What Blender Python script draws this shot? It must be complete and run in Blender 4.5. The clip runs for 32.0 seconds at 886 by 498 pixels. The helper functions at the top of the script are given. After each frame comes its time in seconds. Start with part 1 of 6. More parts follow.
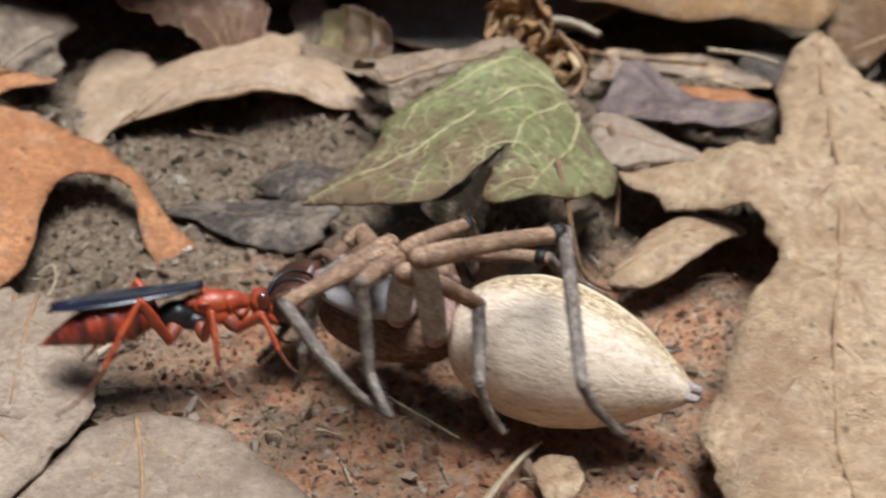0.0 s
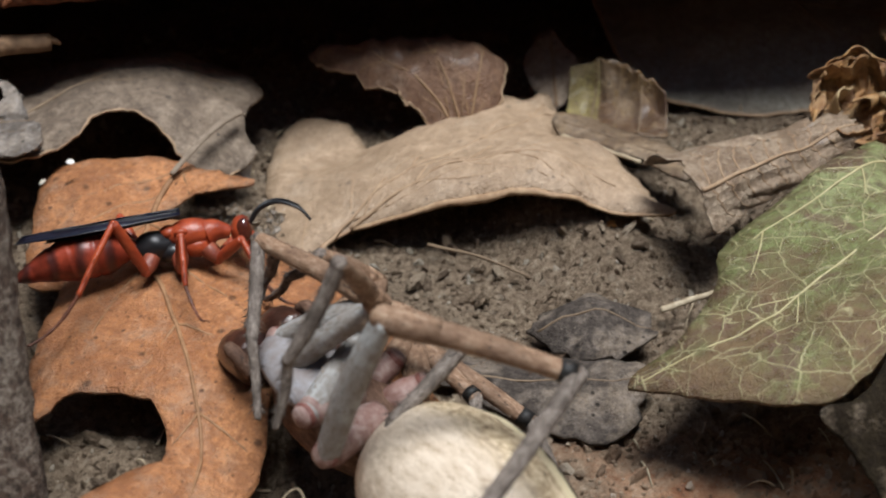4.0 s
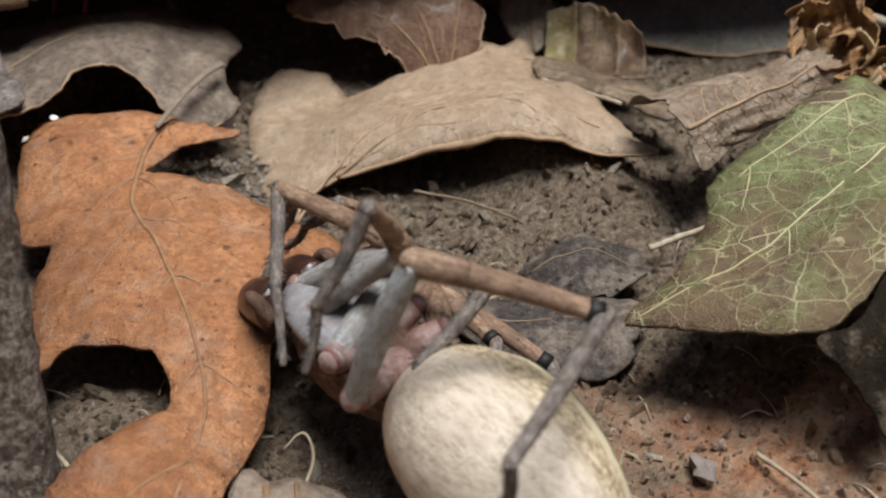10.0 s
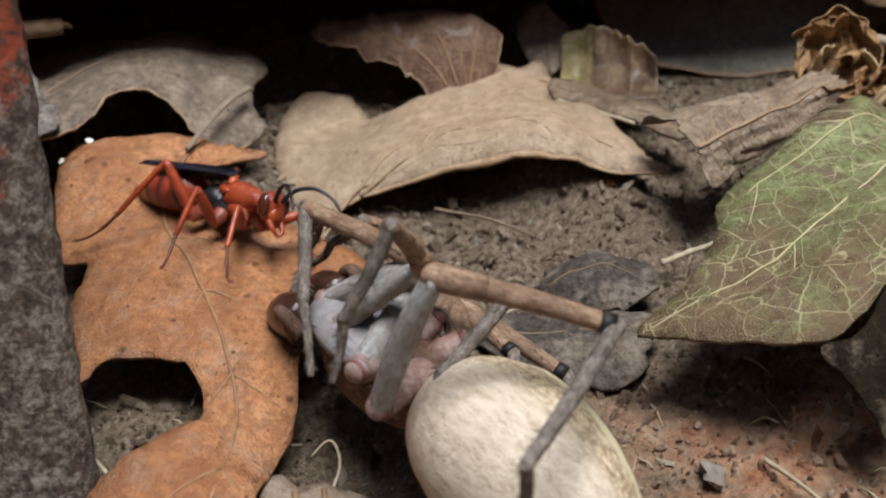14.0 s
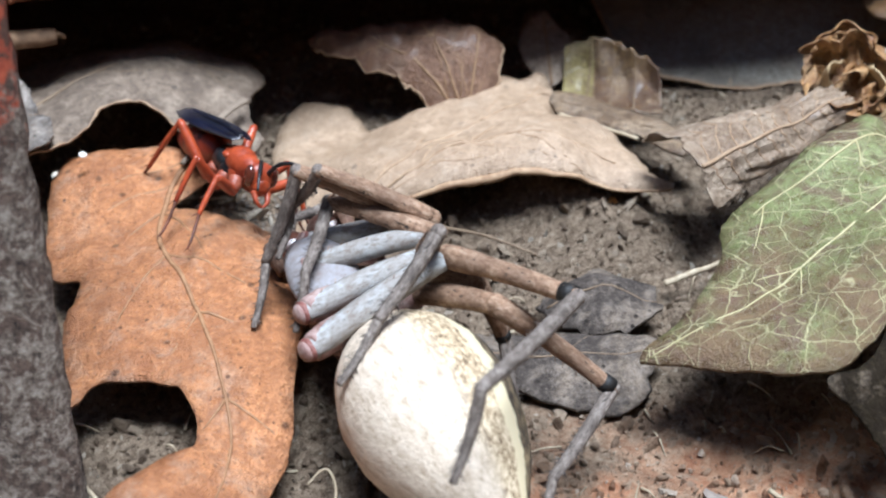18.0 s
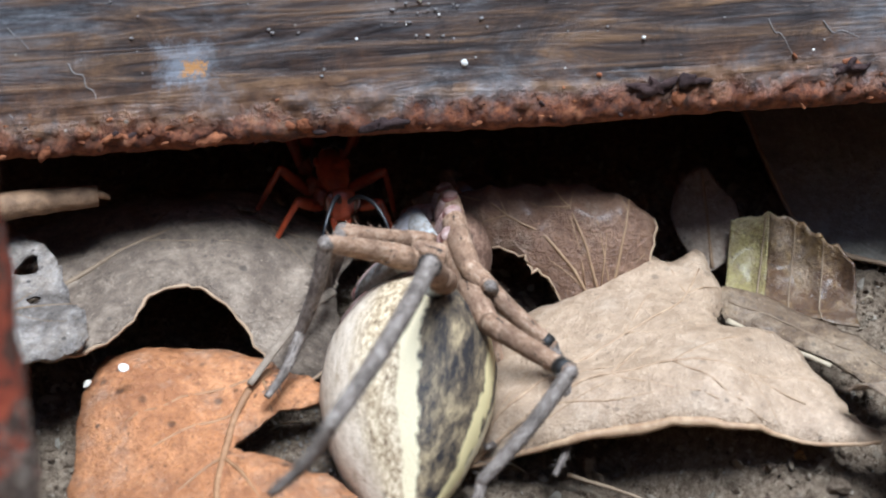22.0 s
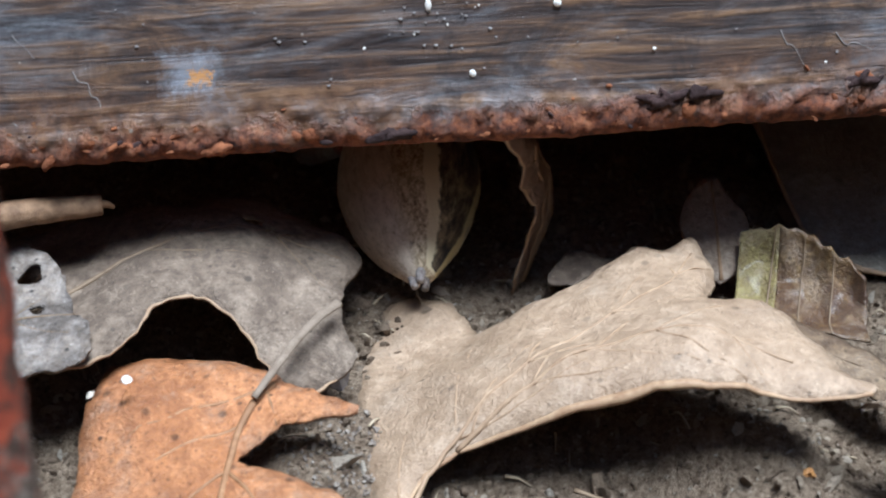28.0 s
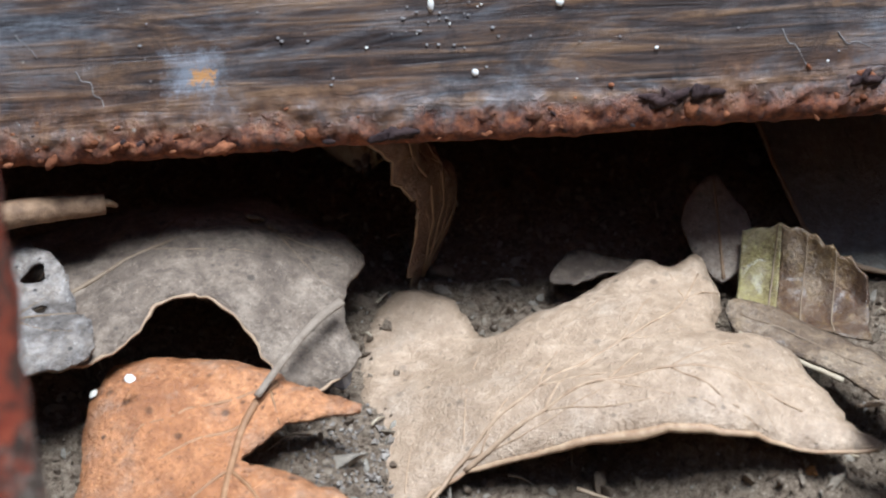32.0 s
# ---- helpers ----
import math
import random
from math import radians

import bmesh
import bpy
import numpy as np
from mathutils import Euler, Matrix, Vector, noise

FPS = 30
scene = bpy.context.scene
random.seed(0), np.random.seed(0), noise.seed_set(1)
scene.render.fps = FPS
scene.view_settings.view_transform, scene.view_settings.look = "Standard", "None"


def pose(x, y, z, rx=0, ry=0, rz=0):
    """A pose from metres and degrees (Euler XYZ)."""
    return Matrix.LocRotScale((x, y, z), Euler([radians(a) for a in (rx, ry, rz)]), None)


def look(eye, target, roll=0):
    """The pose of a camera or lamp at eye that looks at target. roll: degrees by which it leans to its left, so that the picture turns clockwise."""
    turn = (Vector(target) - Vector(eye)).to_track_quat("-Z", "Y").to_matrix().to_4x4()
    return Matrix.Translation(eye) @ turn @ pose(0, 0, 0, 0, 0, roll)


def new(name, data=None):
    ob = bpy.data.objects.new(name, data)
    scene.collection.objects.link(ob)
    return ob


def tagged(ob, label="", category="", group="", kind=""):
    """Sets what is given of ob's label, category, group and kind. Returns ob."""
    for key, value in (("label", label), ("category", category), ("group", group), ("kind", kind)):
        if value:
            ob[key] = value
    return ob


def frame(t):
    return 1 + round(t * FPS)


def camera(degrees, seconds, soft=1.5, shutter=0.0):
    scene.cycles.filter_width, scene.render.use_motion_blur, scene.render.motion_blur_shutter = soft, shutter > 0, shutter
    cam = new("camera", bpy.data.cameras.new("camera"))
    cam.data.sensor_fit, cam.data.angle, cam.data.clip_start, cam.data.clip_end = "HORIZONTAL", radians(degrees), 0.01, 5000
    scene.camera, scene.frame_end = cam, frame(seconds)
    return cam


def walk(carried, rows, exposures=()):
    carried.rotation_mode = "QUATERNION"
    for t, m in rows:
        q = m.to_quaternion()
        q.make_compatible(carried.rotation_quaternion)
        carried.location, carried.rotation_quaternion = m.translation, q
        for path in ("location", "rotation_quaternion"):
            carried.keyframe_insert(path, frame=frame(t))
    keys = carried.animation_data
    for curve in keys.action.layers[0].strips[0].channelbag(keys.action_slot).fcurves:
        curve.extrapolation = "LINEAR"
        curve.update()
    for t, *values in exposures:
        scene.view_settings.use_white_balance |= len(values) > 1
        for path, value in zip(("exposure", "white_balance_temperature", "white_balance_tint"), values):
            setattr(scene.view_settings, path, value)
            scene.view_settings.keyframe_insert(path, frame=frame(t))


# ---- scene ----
MM = 0.001


def cam_pose(x, y, z, yaw, pitch, roll):
    """Camera pose from millimetres and degrees."""
    return pose(x * MM, y * MM, z * MM, 90 + pitch, 0, yaw) @ pose(0, 0, 0, 0, 0, roll)


cam = camera(32.8, 32.0, soft=2.0, shutter=0.5)
cam.data.dof.use_dof, cam.data.dof.focus_distance, cam.data.dof.aperture_fstop = True, 0.112, 60.0
PATH = [
    (0, cam_pose(14.65, -148.95, 76.06, -2.19, -30.85, 1.59)),
    (0.5, cam_pose(13.04, -142.36, 73.46, 0.35, -30.96, 0.68)),
    (1, cam_pose(7.17, -136.31, 74.06, 1.06, -32.21, 0.88)),
    (1.5, cam_pose(-0.41, -129.34, 73.62, -0.32, -32.93, 1.50)),
    (2, cam_pose(-4.13, -122.54, 70.54, -1.37, -32.34, 2.63)),
    (2.5, cam_pose(-6.53, -115.67, 68.44, -1.76, -31.73, 3.15)),
    (3, cam_pose(-7.05, -110.98, 70.20, -0.94, -32.44, 2.68)),
    (3.5, cam_pose(-8.05, -107.02, 71.15, -0.82, -33.11, 1.76)),
    (5.5, cam_pose(-6.05, -102.09, 78.11, 0.95, -37.15, -5.19)),
    (6, cam_pose(-5.95, -101.31, 78.27, 0.78, -35.93, -5.78)),
    (6.5, cam_pose(-5.13, -100.72, 78.86, 1.07, -35.93, -5.81)),
    (7, cam_pose(-7.21, -102.17, 77.13, 0.13, -39.31, -4.09)),
    (7.5, cam_pose(-8.97, -103.50, 75.15, -1.18, -39.51, -2.06)),
    (8, cam_pose(-10.00, -104.35, 73.71, -2.08, -37.93, -0.79)),
    (8.5, cam_pose(-10.78, -105.05, 72.57, -2.66, -36.69, -0.24)),
    (9, cam_pose(-11.11, -105.30, 72.12, -2.91, -36.00, -0.09)),
    (9.5, cam_pose(-11.13, -105.50, 72.07, -2.93, -35.75, -0.09)),
    (10.5, cam_pose(-11.25, -106.60, 72.71, -3.05, -35.73, -0.05)),
    (11, cam_pose(-11.10, -108.81, 74.23, -2.71, -35.63, -0.28)),
    (11.5, cam_pose(-11.26, -109.73, 74.74, -2.48, -35.41, -0.46)),
    (12, cam_pose(-11.45, -109.68, 74.64, -2.27, -35.20, -0.57)),
    (13, cam_pose(-11.32, -109.70, 74.77, -2.06, -35.09, -0.80)),
    (14.5, cam_pose(-11.30, -109.63, 75.13, -2.02, -35.15, -0.98)),
    (16.5, cam_pose(-11.19, -109.37, 75.81, -1.85, -35.28, -1.21)),
    (17.5, cam_pose(-11.40, -108.43, 75.72, -2.25, -35.32, -0.70)),
    (18, cam_pose(-11.24, -106.37, 75.78, -2.10, -35.57, -0.54)),
    (18.5, cam_pose(-11.83, -102.76, 74.60, -2.04, -35.04, -0.19)),
    (19, cam_pose(-13.30, -96.86, 74.91, -2.17, -34.96, 0.34)),
    (20, cam_pose(-16.89, -84.87, 76.71, -2.33, -36.06, 1.63)),
    (20.5, cam_pose(-17.55, -78.65, 76.82, -1.98, -37.09, 1.88)),
    (21, cam_pose(-17.43, -74.85, 75.41, -1.21, -36.95, 1.54)),
    (21.5, cam_pose(-16.85, -72.10, 75.23, -0.34, -37.15, 1.25)),
    (22, cam_pose(-16.67, -70.82, 74.71, 0.09, -36.99, 1.02)),
    (23, cam_pose(-16.91, -69.42, 75.92, 0.05, -37.90, 1.23)),
    (24.5, cam_pose(-17.01, -69.53, 75.48, 0.04, -37.48, 1.29)),
    (25, cam_pose(-16.73, -69.47, 75.30, 0.26, -37.34, 1.05)),
    (25.5, cam_pose(-16.94, -69.49, 75.19, 0.14, -37.22, 1.17)),
    (27.5, cam_pose(-16.77, -69.24, 75.01, 0.35, -37.18, 1.25)),
    (29, cam_pose(-16.81, -69.39, 75.13, 0.37, -37.20, 1.20)),
    (30.5, cam_pose(-16.84, -69.33, 75.17, 0.41, -37.26, 1.22)),
    (32, cam_pose(-16.87, -69.35, 75.19, 0.42, -37.27, 1.17)),
]
EXPOSURES = [(0.0, 0.33, 5850, 9), (2.5, 0.03, 5900, 8), (14.5, 0.03, 5900, 8), (16.9, 0.71, 5220, 7), (18.0, 0.72, 5200, 7), (19.0, 0.68, 5150, 6), (22.0, 0.68, 5150, 6), (25.5, 0.68, 5150, 6), (32.0, 0.70, 5150, 6)]
walk(cam, PATH, EXPOSURES)

# ---- light ----
world = bpy.data.worlds.new("sky")
scene.world = world
world.use_nodes = True
wn = world.node_tree
sky = wn.nodes.new("ShaderNodeTexSky")
sky.sky_type = "NISHITA"
sky.sun_disc = False
sky.sun_elevation, sky.sun_rotation = radians(83), radians(130)
wn.links.new(sky.outputs[0], wn.nodes["Background"].inputs[0])
wn.nodes["Background"].inputs[1].default_value = 0.05
sun = new("sun", bpy.data.lights.new("sun", "SUN"))
sun.data.energy, sun.data.angle, sun.data.color = 5.15, radians(28), (1.0, 0.955, 0.895)
sun.matrix_world = look((0.06, -0.05, 0.6), (0, 0, 0))


# ---- materials ----
class Nodes:
    """A small wrapper round a material's node tree."""

    def __init__(self, name, rough=0.6, spec=0.4, metal=0.0):
        self.m = bpy.data.materials.new(name)
        self.m.use_nodes = True
        self.t = self.m.node_tree
        self.b = self.t.nodes["Principled BSDF"]
        self.b.inputs["Roughness"].default_value = rough
        self.b.inputs["Metallic"].default_value = metal
        self.b.inputs["Specular IOR Level"].default_value = spec
        self.co = self.t.nodes.new("ShaderNodeTexCoord")
        mp = self.t.nodes.new("ShaderNodeMapping")
        mp.inputs["Scale"].default_value = (1000, 1000, 1000)
        self.link(self.co.outputs["Object"], mp.inputs[0])
        self.mm = mp.outputs[0]
        info = self.t.nodes.new("ShaderNodeObjectInfo")
        self.rand = info.outputs["Random"]

    def link(self, a, b):
        self.t.links.new(a, b)

    def stretch(self, sx, sy, sz):
        mp = self.t.nodes.new("ShaderNodeMapping")
        mp.inputs["Scale"].default_value = (sx, sy, sz)
        self.link(self.mm, mp.inputs[0])
        return mp.outputs[0]

    def noise(self, scale, detail=4, rough=0.6, vec=None, distort=0.0):
        n = self.t.nodes.new("ShaderNodeTexNoise")
        n.inputs["Scale"].default_value, n.inputs["Detail"].default_value = scale, detail
        n.inputs["Roughness"].default_value, n.inputs["Distortion"].default_value = rough, distort
        self.link(vec or self.mm, n.inputs["Vector"])
        return n.outputs["Fac"]

    def cells(self, scale, feature="F1", vec=None, randomness=1.0):
        n = self.t.nodes.new("ShaderNodeTexVoronoi")
        n.feature = feature
        n.inputs["Scale"].default_value = scale
        n.inputs["Randomness"].default_value = randomness
        self.link(vec or self.mm, n.inputs["Vector"])
        return n.outputs["Distance"]

    def ramp(self, fac, *stops):
        r = self.t.nodes.new("ShaderNodeValToRGB")
        while len(r.color_ramp.elements) < len(stops):
            r.color_ramp.elements.new(0.5)
        for e, (p, c) in zip(r.color_ramp.elements, stops):
            e.position = p
            e.color = (c, c, c, 1) if isinstance(c, (int, float)) else (*c, 1)
        self.link(fac, r.inputs[0])
        return r.outputs[0]

    def mix(self, fac, a, b, mode="MIX"):
        n = self.t.nodes.new("ShaderNodeMix")
        n.data_type, n.blend_type = "RGBA", mode
        for v, k in ((fac, 0), (a, 6), (b, 7)):
            if isinstance(v, (int, float)):
                n.inputs[k].default_value = v if k == 0 else (v, v, v, 1)
            elif isinstance(v, tuple):
                n.inputs[k].default_value = (*v, 1)
            else:
                self.link(v, n.inputs[k])
        return n.outputs[2]

    def math(self, op, a, b=0.0):
        n = self.t.nodes.new("ShaderNodeMath")
        n.operation = op
        for v, k in ((a, 0), (b, 1)):
            if isinstance(v, (int, float)):
                n.inputs[k].default_value = v
            else:
                self.link(v, n.inputs[k])
        return n.outputs[0]

    def color(self, c):
        self.link(c, self.b.inputs["Base Color"])
        return self

    def rough(self, f):
        self.link(f, self.b.inputs["Roughness"])
        return self

    def bump(self, f, depth=0.3, strength=0.6):
        n = self.t.nodes.new("ShaderNodeBump")
        n.inputs["Strength"].default_value, n.inputs["Distance"].default_value = strength, depth * MM
        self.link(f, n.inputs["Height"])
        self.link(n.outputs[0], self.b.inputs["Normal"])
        return self.m


def leaf_material(name, light, base, dark, rough=0.55, spots=0.5, patch=0.08, grain=1.6, net=0.0, net_colour=(0.5, 0.45, 0.2), spec=0.5, sheer=0.0, brown=None, relief=0.45):
    """Dead or dying leaf: blotches, fine fibre grain, specks and, if asked, a net of pale small veins."""
    k = Nodes(name, rough, spec)
    big = k.noise(patch, 5, 0.65)
    c = k.ramp(big, (0.30, dark), (0.5, base), (0.72, light))
    fine = k.noise(grain, 6, 0.7)
    c = k.mix(k.ramp(fine, (0.36, 0.75), (0.60, 0.0)), c, dark)
    stain = k.noise(0.32, 5, 0.7, distort=0.8)
    c = k.mix(k.ramp(stain, (0.50, 0.0), (0.66, 0.6)), c, dark)
    c = k.mix(k.ramp(stain, (0.28, 0.45), (0.42, 0.0)), c, light)
    speck = k.cells(0.42)
    c = k.mix(k.math("MULTIPLY", k.ramp(speck, (0.08, 1.0), (0.17, 0.0)), spots), c, tuple(v * 0.25 for v in dark))
    small = k.cells(1.7)
    c = k.mix(k.math("MULTIPLY", k.ramp(small, (0.10, 1.0), (0.2, 0.0)), spots * 0.6), c, tuple(v * 0.4 for v in dark))
    pale = k.cells(1.1, vec=k.stretch(1.3, 1.1, 1))
    c = k.mix(k.math("MULTIPLY", k.ramp(pale, (0.05, 1.0), (0.12, 0.0)), 0.35), c, tuple(min(0.8, v * 1.6) for v in light))
    h = k.mix(0.5, fine, k.noise(5.0, 4))
    if net:
        warp = k.t.nodes.new("ShaderNodeVectorMath")
        warp.operation = "ADD"
        wn2 = k.t.nodes.new("ShaderNodeTexNoise")
        wn2.inputs["Scale"].default_value, wn2.inputs["Detail"].default_value = 0.5, 3
        k.link(k.mm, wn2.inputs["Vector"])
        k.link(k.mm, warp.inputs[0])
        k.link(wn2.outputs["Color"], warp.inputs[1])
        wide, thin = k.cells(0.26, "DISTANCE_TO_EDGE", warp.outputs[0]), k.cells(0.62, "DISTANCE_TO_EDGE", warp.outputs[0])
        lines = k.math("MAXIMUM", k.ramp(wide, (0.0, 1.0), (0.022, 0.0)), k.math("MULTIPLY", k.ramp(thin, (0.0, 1.0), (0.03, 0.0)), k.ramp(k.noise(0.3, 3), (0.36, 0.25), (0.58, 0.95))))
        lines = k.math("MULTIPLY", lines, k.ramp(k.noise(0.25, 3), (0.32, 0.15), (0.55, 1.0)))
        h = k.math("ADD", h, k.math("MULTIPLY", lines, 0.18))
    else:
        h = k.math("ADD", h, k.math("MULTIPLY", k.noise(0.7, 5, 0.7, distort=0.6), 0.8))
        mesh = k.cells(0.55, "DISTANCE_TO_EDGE", k.stretch(1.0, 0.8, 1.0))
        line = k.math("MULTIPLY", k.ramp(mesh, (0.0, 1.0), (0.10, 0.0)), k.ramp(k.noise(0.3, 4), (0.42, 0.0), (0.6, 1.0)))
        c = k.mix(k.math("MULTIPLY", line, 0.12), c, light)
        h = k.math("ADD", h, k.math("MULTIPLY", line, 0.15))
        # torn fibres, pits, and pale grit strong enough to paint in glints
        pit = k.noise(2.6, 4, 0.6, k.stretch(1.0, 0.6, 1.0))
        c = k.mix(k.math("MULTIPLY", k.ramp(pit, (0.30, 1.0), (0.37, 0.0)), spots), c, tuple(v * 0.3 for v in dark))
        grit = k.noise(3.4, 3, 0.6)
        c = k.mix(k.math("MULTIPLY", k.ramp(grit, (0.66, 0.0), (0.72, 1.0)), 0.55), c, tuple(min(0.8, v * 1.5) for v in light))
        mottle = k.noise(0.85, 6, 0.75, distort=0.4)
        c = k.mix(k.ramp(mottle, (0.36, 0.5), (0.48, 0.0)), c, dark)
        c = k.mix(k.ramp(mottle, (0.56, 0.0), (0.70, 0.45)), c, light)
        # soil dust lying on it
        c = k.mix(k.ramp(k.noise(0.22, 7, 0.75), (0.50, 0.0), (0.66, 0.42)), c, k.ramp(k.noise(2.2, 5, 0.7), (0.35, (0.22, 0.16, 0.11)), (0.65, (0.49, 0.395, 0.295))))
        crust = k.cells(0.75)
        c = k.mix(k.math("MULTIPLY", k.math("MULTIPLY", k.ramp(crust, (0.10, 1.0), (0.16, 0.0)), k.ramp(k.noise(0.18, 4), (0.45, 0.0), (0.58, 1.0))), spots), c, tuple(v * 0.18 for v in dark))
        blot = k.noise(0.14, 6, 0.75, distort=1.2)
        c = k.mix(k.ramp(blot, (0.55, 0.0), (0.63, 0.5)), c, dark)
    if brown:
        sep = k.t.nodes.new("ShaderNodeSeparateXYZ")
        k.link(k.mm, sep.inputs[0])
        f = k.math("ADD", k.math("MULTIPLY", sep.outputs[0], brown[0]), k.math("MULTIPLY", sep.outputs[1], brown[1]))
        f = k.math("ADD", f, k.math("MULTIPLY", k.noise(0.16, 5, 0.65), 2.2))
        rot = k.ramp(k.noise(0.6, 5), (0.3, (0.09, 0.05, 0.028)), (0.6, (0.19, 0.115, 0.06)))
        c = k.mix(k.ramp(f, (0.70, 0.8), (1.28, 0.0)), c, rot)
        bruise = k.noise(0.22, 6, 0.7, distort=0.8)
        c = k.mix(k.ramp(bruise, (0.52, 0.0), (0.63, 0.8)), c, (0.13, 0.075, 0.05))
    if net:
        c = k.mix(k.math("MULTIPLY", lines, net), c, net_colour)
    k.color(c)
    k.rough(k.ramp(k.noise(0.6, 6, 0.7), (0.32, rough - 0.2), (0.68, min(1.0, rough + 0.15))))
    if sheer:
        k.b.inputs["Coat Weight"].default_value, k.b.inputs["Coat Roughness"].default_value = sheer, 0.25
    return k.bump(h, relief, 0.9)


def plain_material(name, light, dark, scale=1.5, rough=0.5, spec=0.4, depth=0.1, coat=0.0):
    k = Nodes(name, rough, spec)
    f = k.noise(scale, 6, 0.65)
    c = k.mix(k.ramp(k.noise(scale * 0.2, 3), (0.35, 0.0), (0.65, 0.6)), k.ramp(f, (0.3, dark), (0.7, light)), dark)
    k.color(c)
    if coat:
        k.b.inputs["Coat Weight"].default_value, k.b.inputs["Coat Roughness"].default_value = coat, 0.15
    return k.bump(k.noise(scale * 3, 4), depth, 0.5)


def soil_material(name="soil", island=False):
    k = Nodes(name, 0.95, 0.15)
    c = k.ramp(k.noise(1.5, 9, 0.8), (0.33, (0.055, 0.036, 0.025)), (0.44, (0.22, 0.160, 0.108)), (0.57, (0.40, 0.305, 0.212)), (0.72, (0.66, 0.56, 0.44)))
    # patches of red clay
    sep = k.t.nodes.new("ShaderNodeSeparateXYZ")
    k.link(k.mm, sep.inputs[0])
    gx = k.ramp(k.math("MULTIPLY", k.math("ADD", sep.outputs[0], 12.0), 0.03), (0.0, 0.0), (0.4, 1.0))
    gy = k.ramp(k.math("MULTIPLY", sep.outputs[1], -0.02), (0.36, 0.0), (0.62, 1.0))
    fx = k.ramp(k.math("MULTIPLY", k.math("ADD", sep.outputs[0], 12.0), 0.008), (0.5, 1.0), (0.75, 0.0))
    fy = k.ramp(k.math("MULTIPLY", sep.outputs[1], -0.008), (0.55, 1.0), (0.78, 0.0))
    m = k.math("MULTIPLY", k.math("MULTIPLY", k.math("MULTIPLY", gx, gy), k.math("MULTIPLY", fx, fy)), k.ramp(k.noise(0.10, 6, 0.7), (0.36, 0.0), (0.54, 1.0)))
    red = k.ramp(k.noise(0.45, 8, 0.75), (0.32, (0.16, 0.05, 0.035)), (0.40, (0.58, 0.23, 0.11)), (0.52, (0.74, 0.41, 0.235)), (0.70, (0.80, 0.62, 0.46)))
    c = k.mix(k.math("MULTIPLY", m, 0.9), c, red)
    if island:
        g = k.t.nodes.new("ShaderNodeNewGeometry")
        c = k.mix(0.6, c, k.ramp(g.outputs["Random Per Island"], (0.0, (0.09, 0.062, 0.045)), (0.2, (0.20, 0.145, 0.10)), (0.5, (0.36, 0.27, 0.19)), (0.85, (0.56, 0.455, 0.335)), (1.0, (0.80, 0.74, 0.62))))
    else:
        pale = k.cells(0.55)
        c = k.mix(k.math("MULTIPLY", k.ramp(pale, (0.12, 1.0), (0.22, 0.0)), 0.5), c, (0.40, 0.33, 0.25))
    k.color(c)
    return k.bump(k.mix(0.45, k.noise(0.7, 9, 0.8), k.noise(2.6, 6, 0.75)), 1.5, 1.0)


CRUMB = soil_material("soil_crumbs", True)
SOIL = soil_material()
ORANGE = leaf_material("orange_leaf", (0.63, 0.305, 0.135), (0.465, 0.20, 0.077), (0.23, 0.09, 0.036), 0.5, 0.8, 0.09, 1.5, spec=0.45)
TAN = leaf_material("tan_leaf", (0.64, 0.49, 0.315), (0.46, 0.325, 0.19), (0.24, 0.145, 0.08), 0.40, 0.7, 0.08, 0.9, spec=0.5)
GREY = leaf_material("greyish_brown_leaf", (0.55, 0.41, 0.285), (0.42, 0.30, 0.195), (0.27, 0.185, 0.115), 0.55, 0.5, 0.09, 0.9, relief=0.28)
ASH = leaf_material("ash_grey_leaf", (0.33, 0.26, 0.19), (0.205, 0.153, 0.108), (0.088, 0.062, 0.043), 0.75, 0.6, 0.11, relief=0.35)
ASHBLUE = leaf_material("bluish_grey_leaf", (0.43, 0.39, 0.355), (0.22, 0.19, 0.165), (0.075, 0.058, 0.045), 0.6, 0.8, 0.2)
PURPLE = leaf_material("purplish_brown_leaf", (0.30, 0.235, 0.21), (0.17, 0.125, 0.115), (0.07, 0.045, 0.04), 0.5, 0.6, 0.12)
BRONZE = leaf_material("bronze_leaf", (0.46, 0.28, 0.11), (0.30, 0.165, 0.06), (0.13, 0.065, 0.025), 0.42, 0.5, 0.09, spec=0.5)
GREEN = leaf_material("green_leaf", (0.34, 0.375, 0.17), (0.18, 0.205, 0.07), (0.11, 0.075, 0.035), 0.40, 0.4, 0.11, 1.2, 0.8, (0.52, 0.48, 0.26), 0.45, brown=(0.02, 0.035))
# near-black all over, for the torn flap and its rib
FLAPBACK = leaf_material("blackish_leaf_flap", (0.05, 0.038, 0.02), (0.027, 0.02, 0.012), (0.014, 0.01, 0.007), 0.9, 0.2, 0.1, spec=0.08)
DARK = leaf_material("dark_leaf", (0.46, 0.43, 0.36), (0.33, 0.30, 0.245), (0.17, 0.145, 0.115), 0.6, 0.4, 0.08, spec=0.35)
SLATE = leaf_material("slate_leaf", (0.22, 0.185, 0.155), (0.11, 0.09, 0.075), (0.04, 0.032, 0.027), 0.9, 0.8, 0.2, spec=0.15)
GOLD = leaf_material("golden_leaf", (0.30, 0.20, 0.075), (0.16, 0.09, 0.036), (0.10, 0.048, 0.02), 0.4, 0.4, 0.16, sheer=0.3)
PINK = leaf_material("pale_leaf", (0.48, 0.385, 0.295), (0.355, 0.27, 0.195), (0.20, 0.14, 0.095), 0.65, 0.45, 0.06)
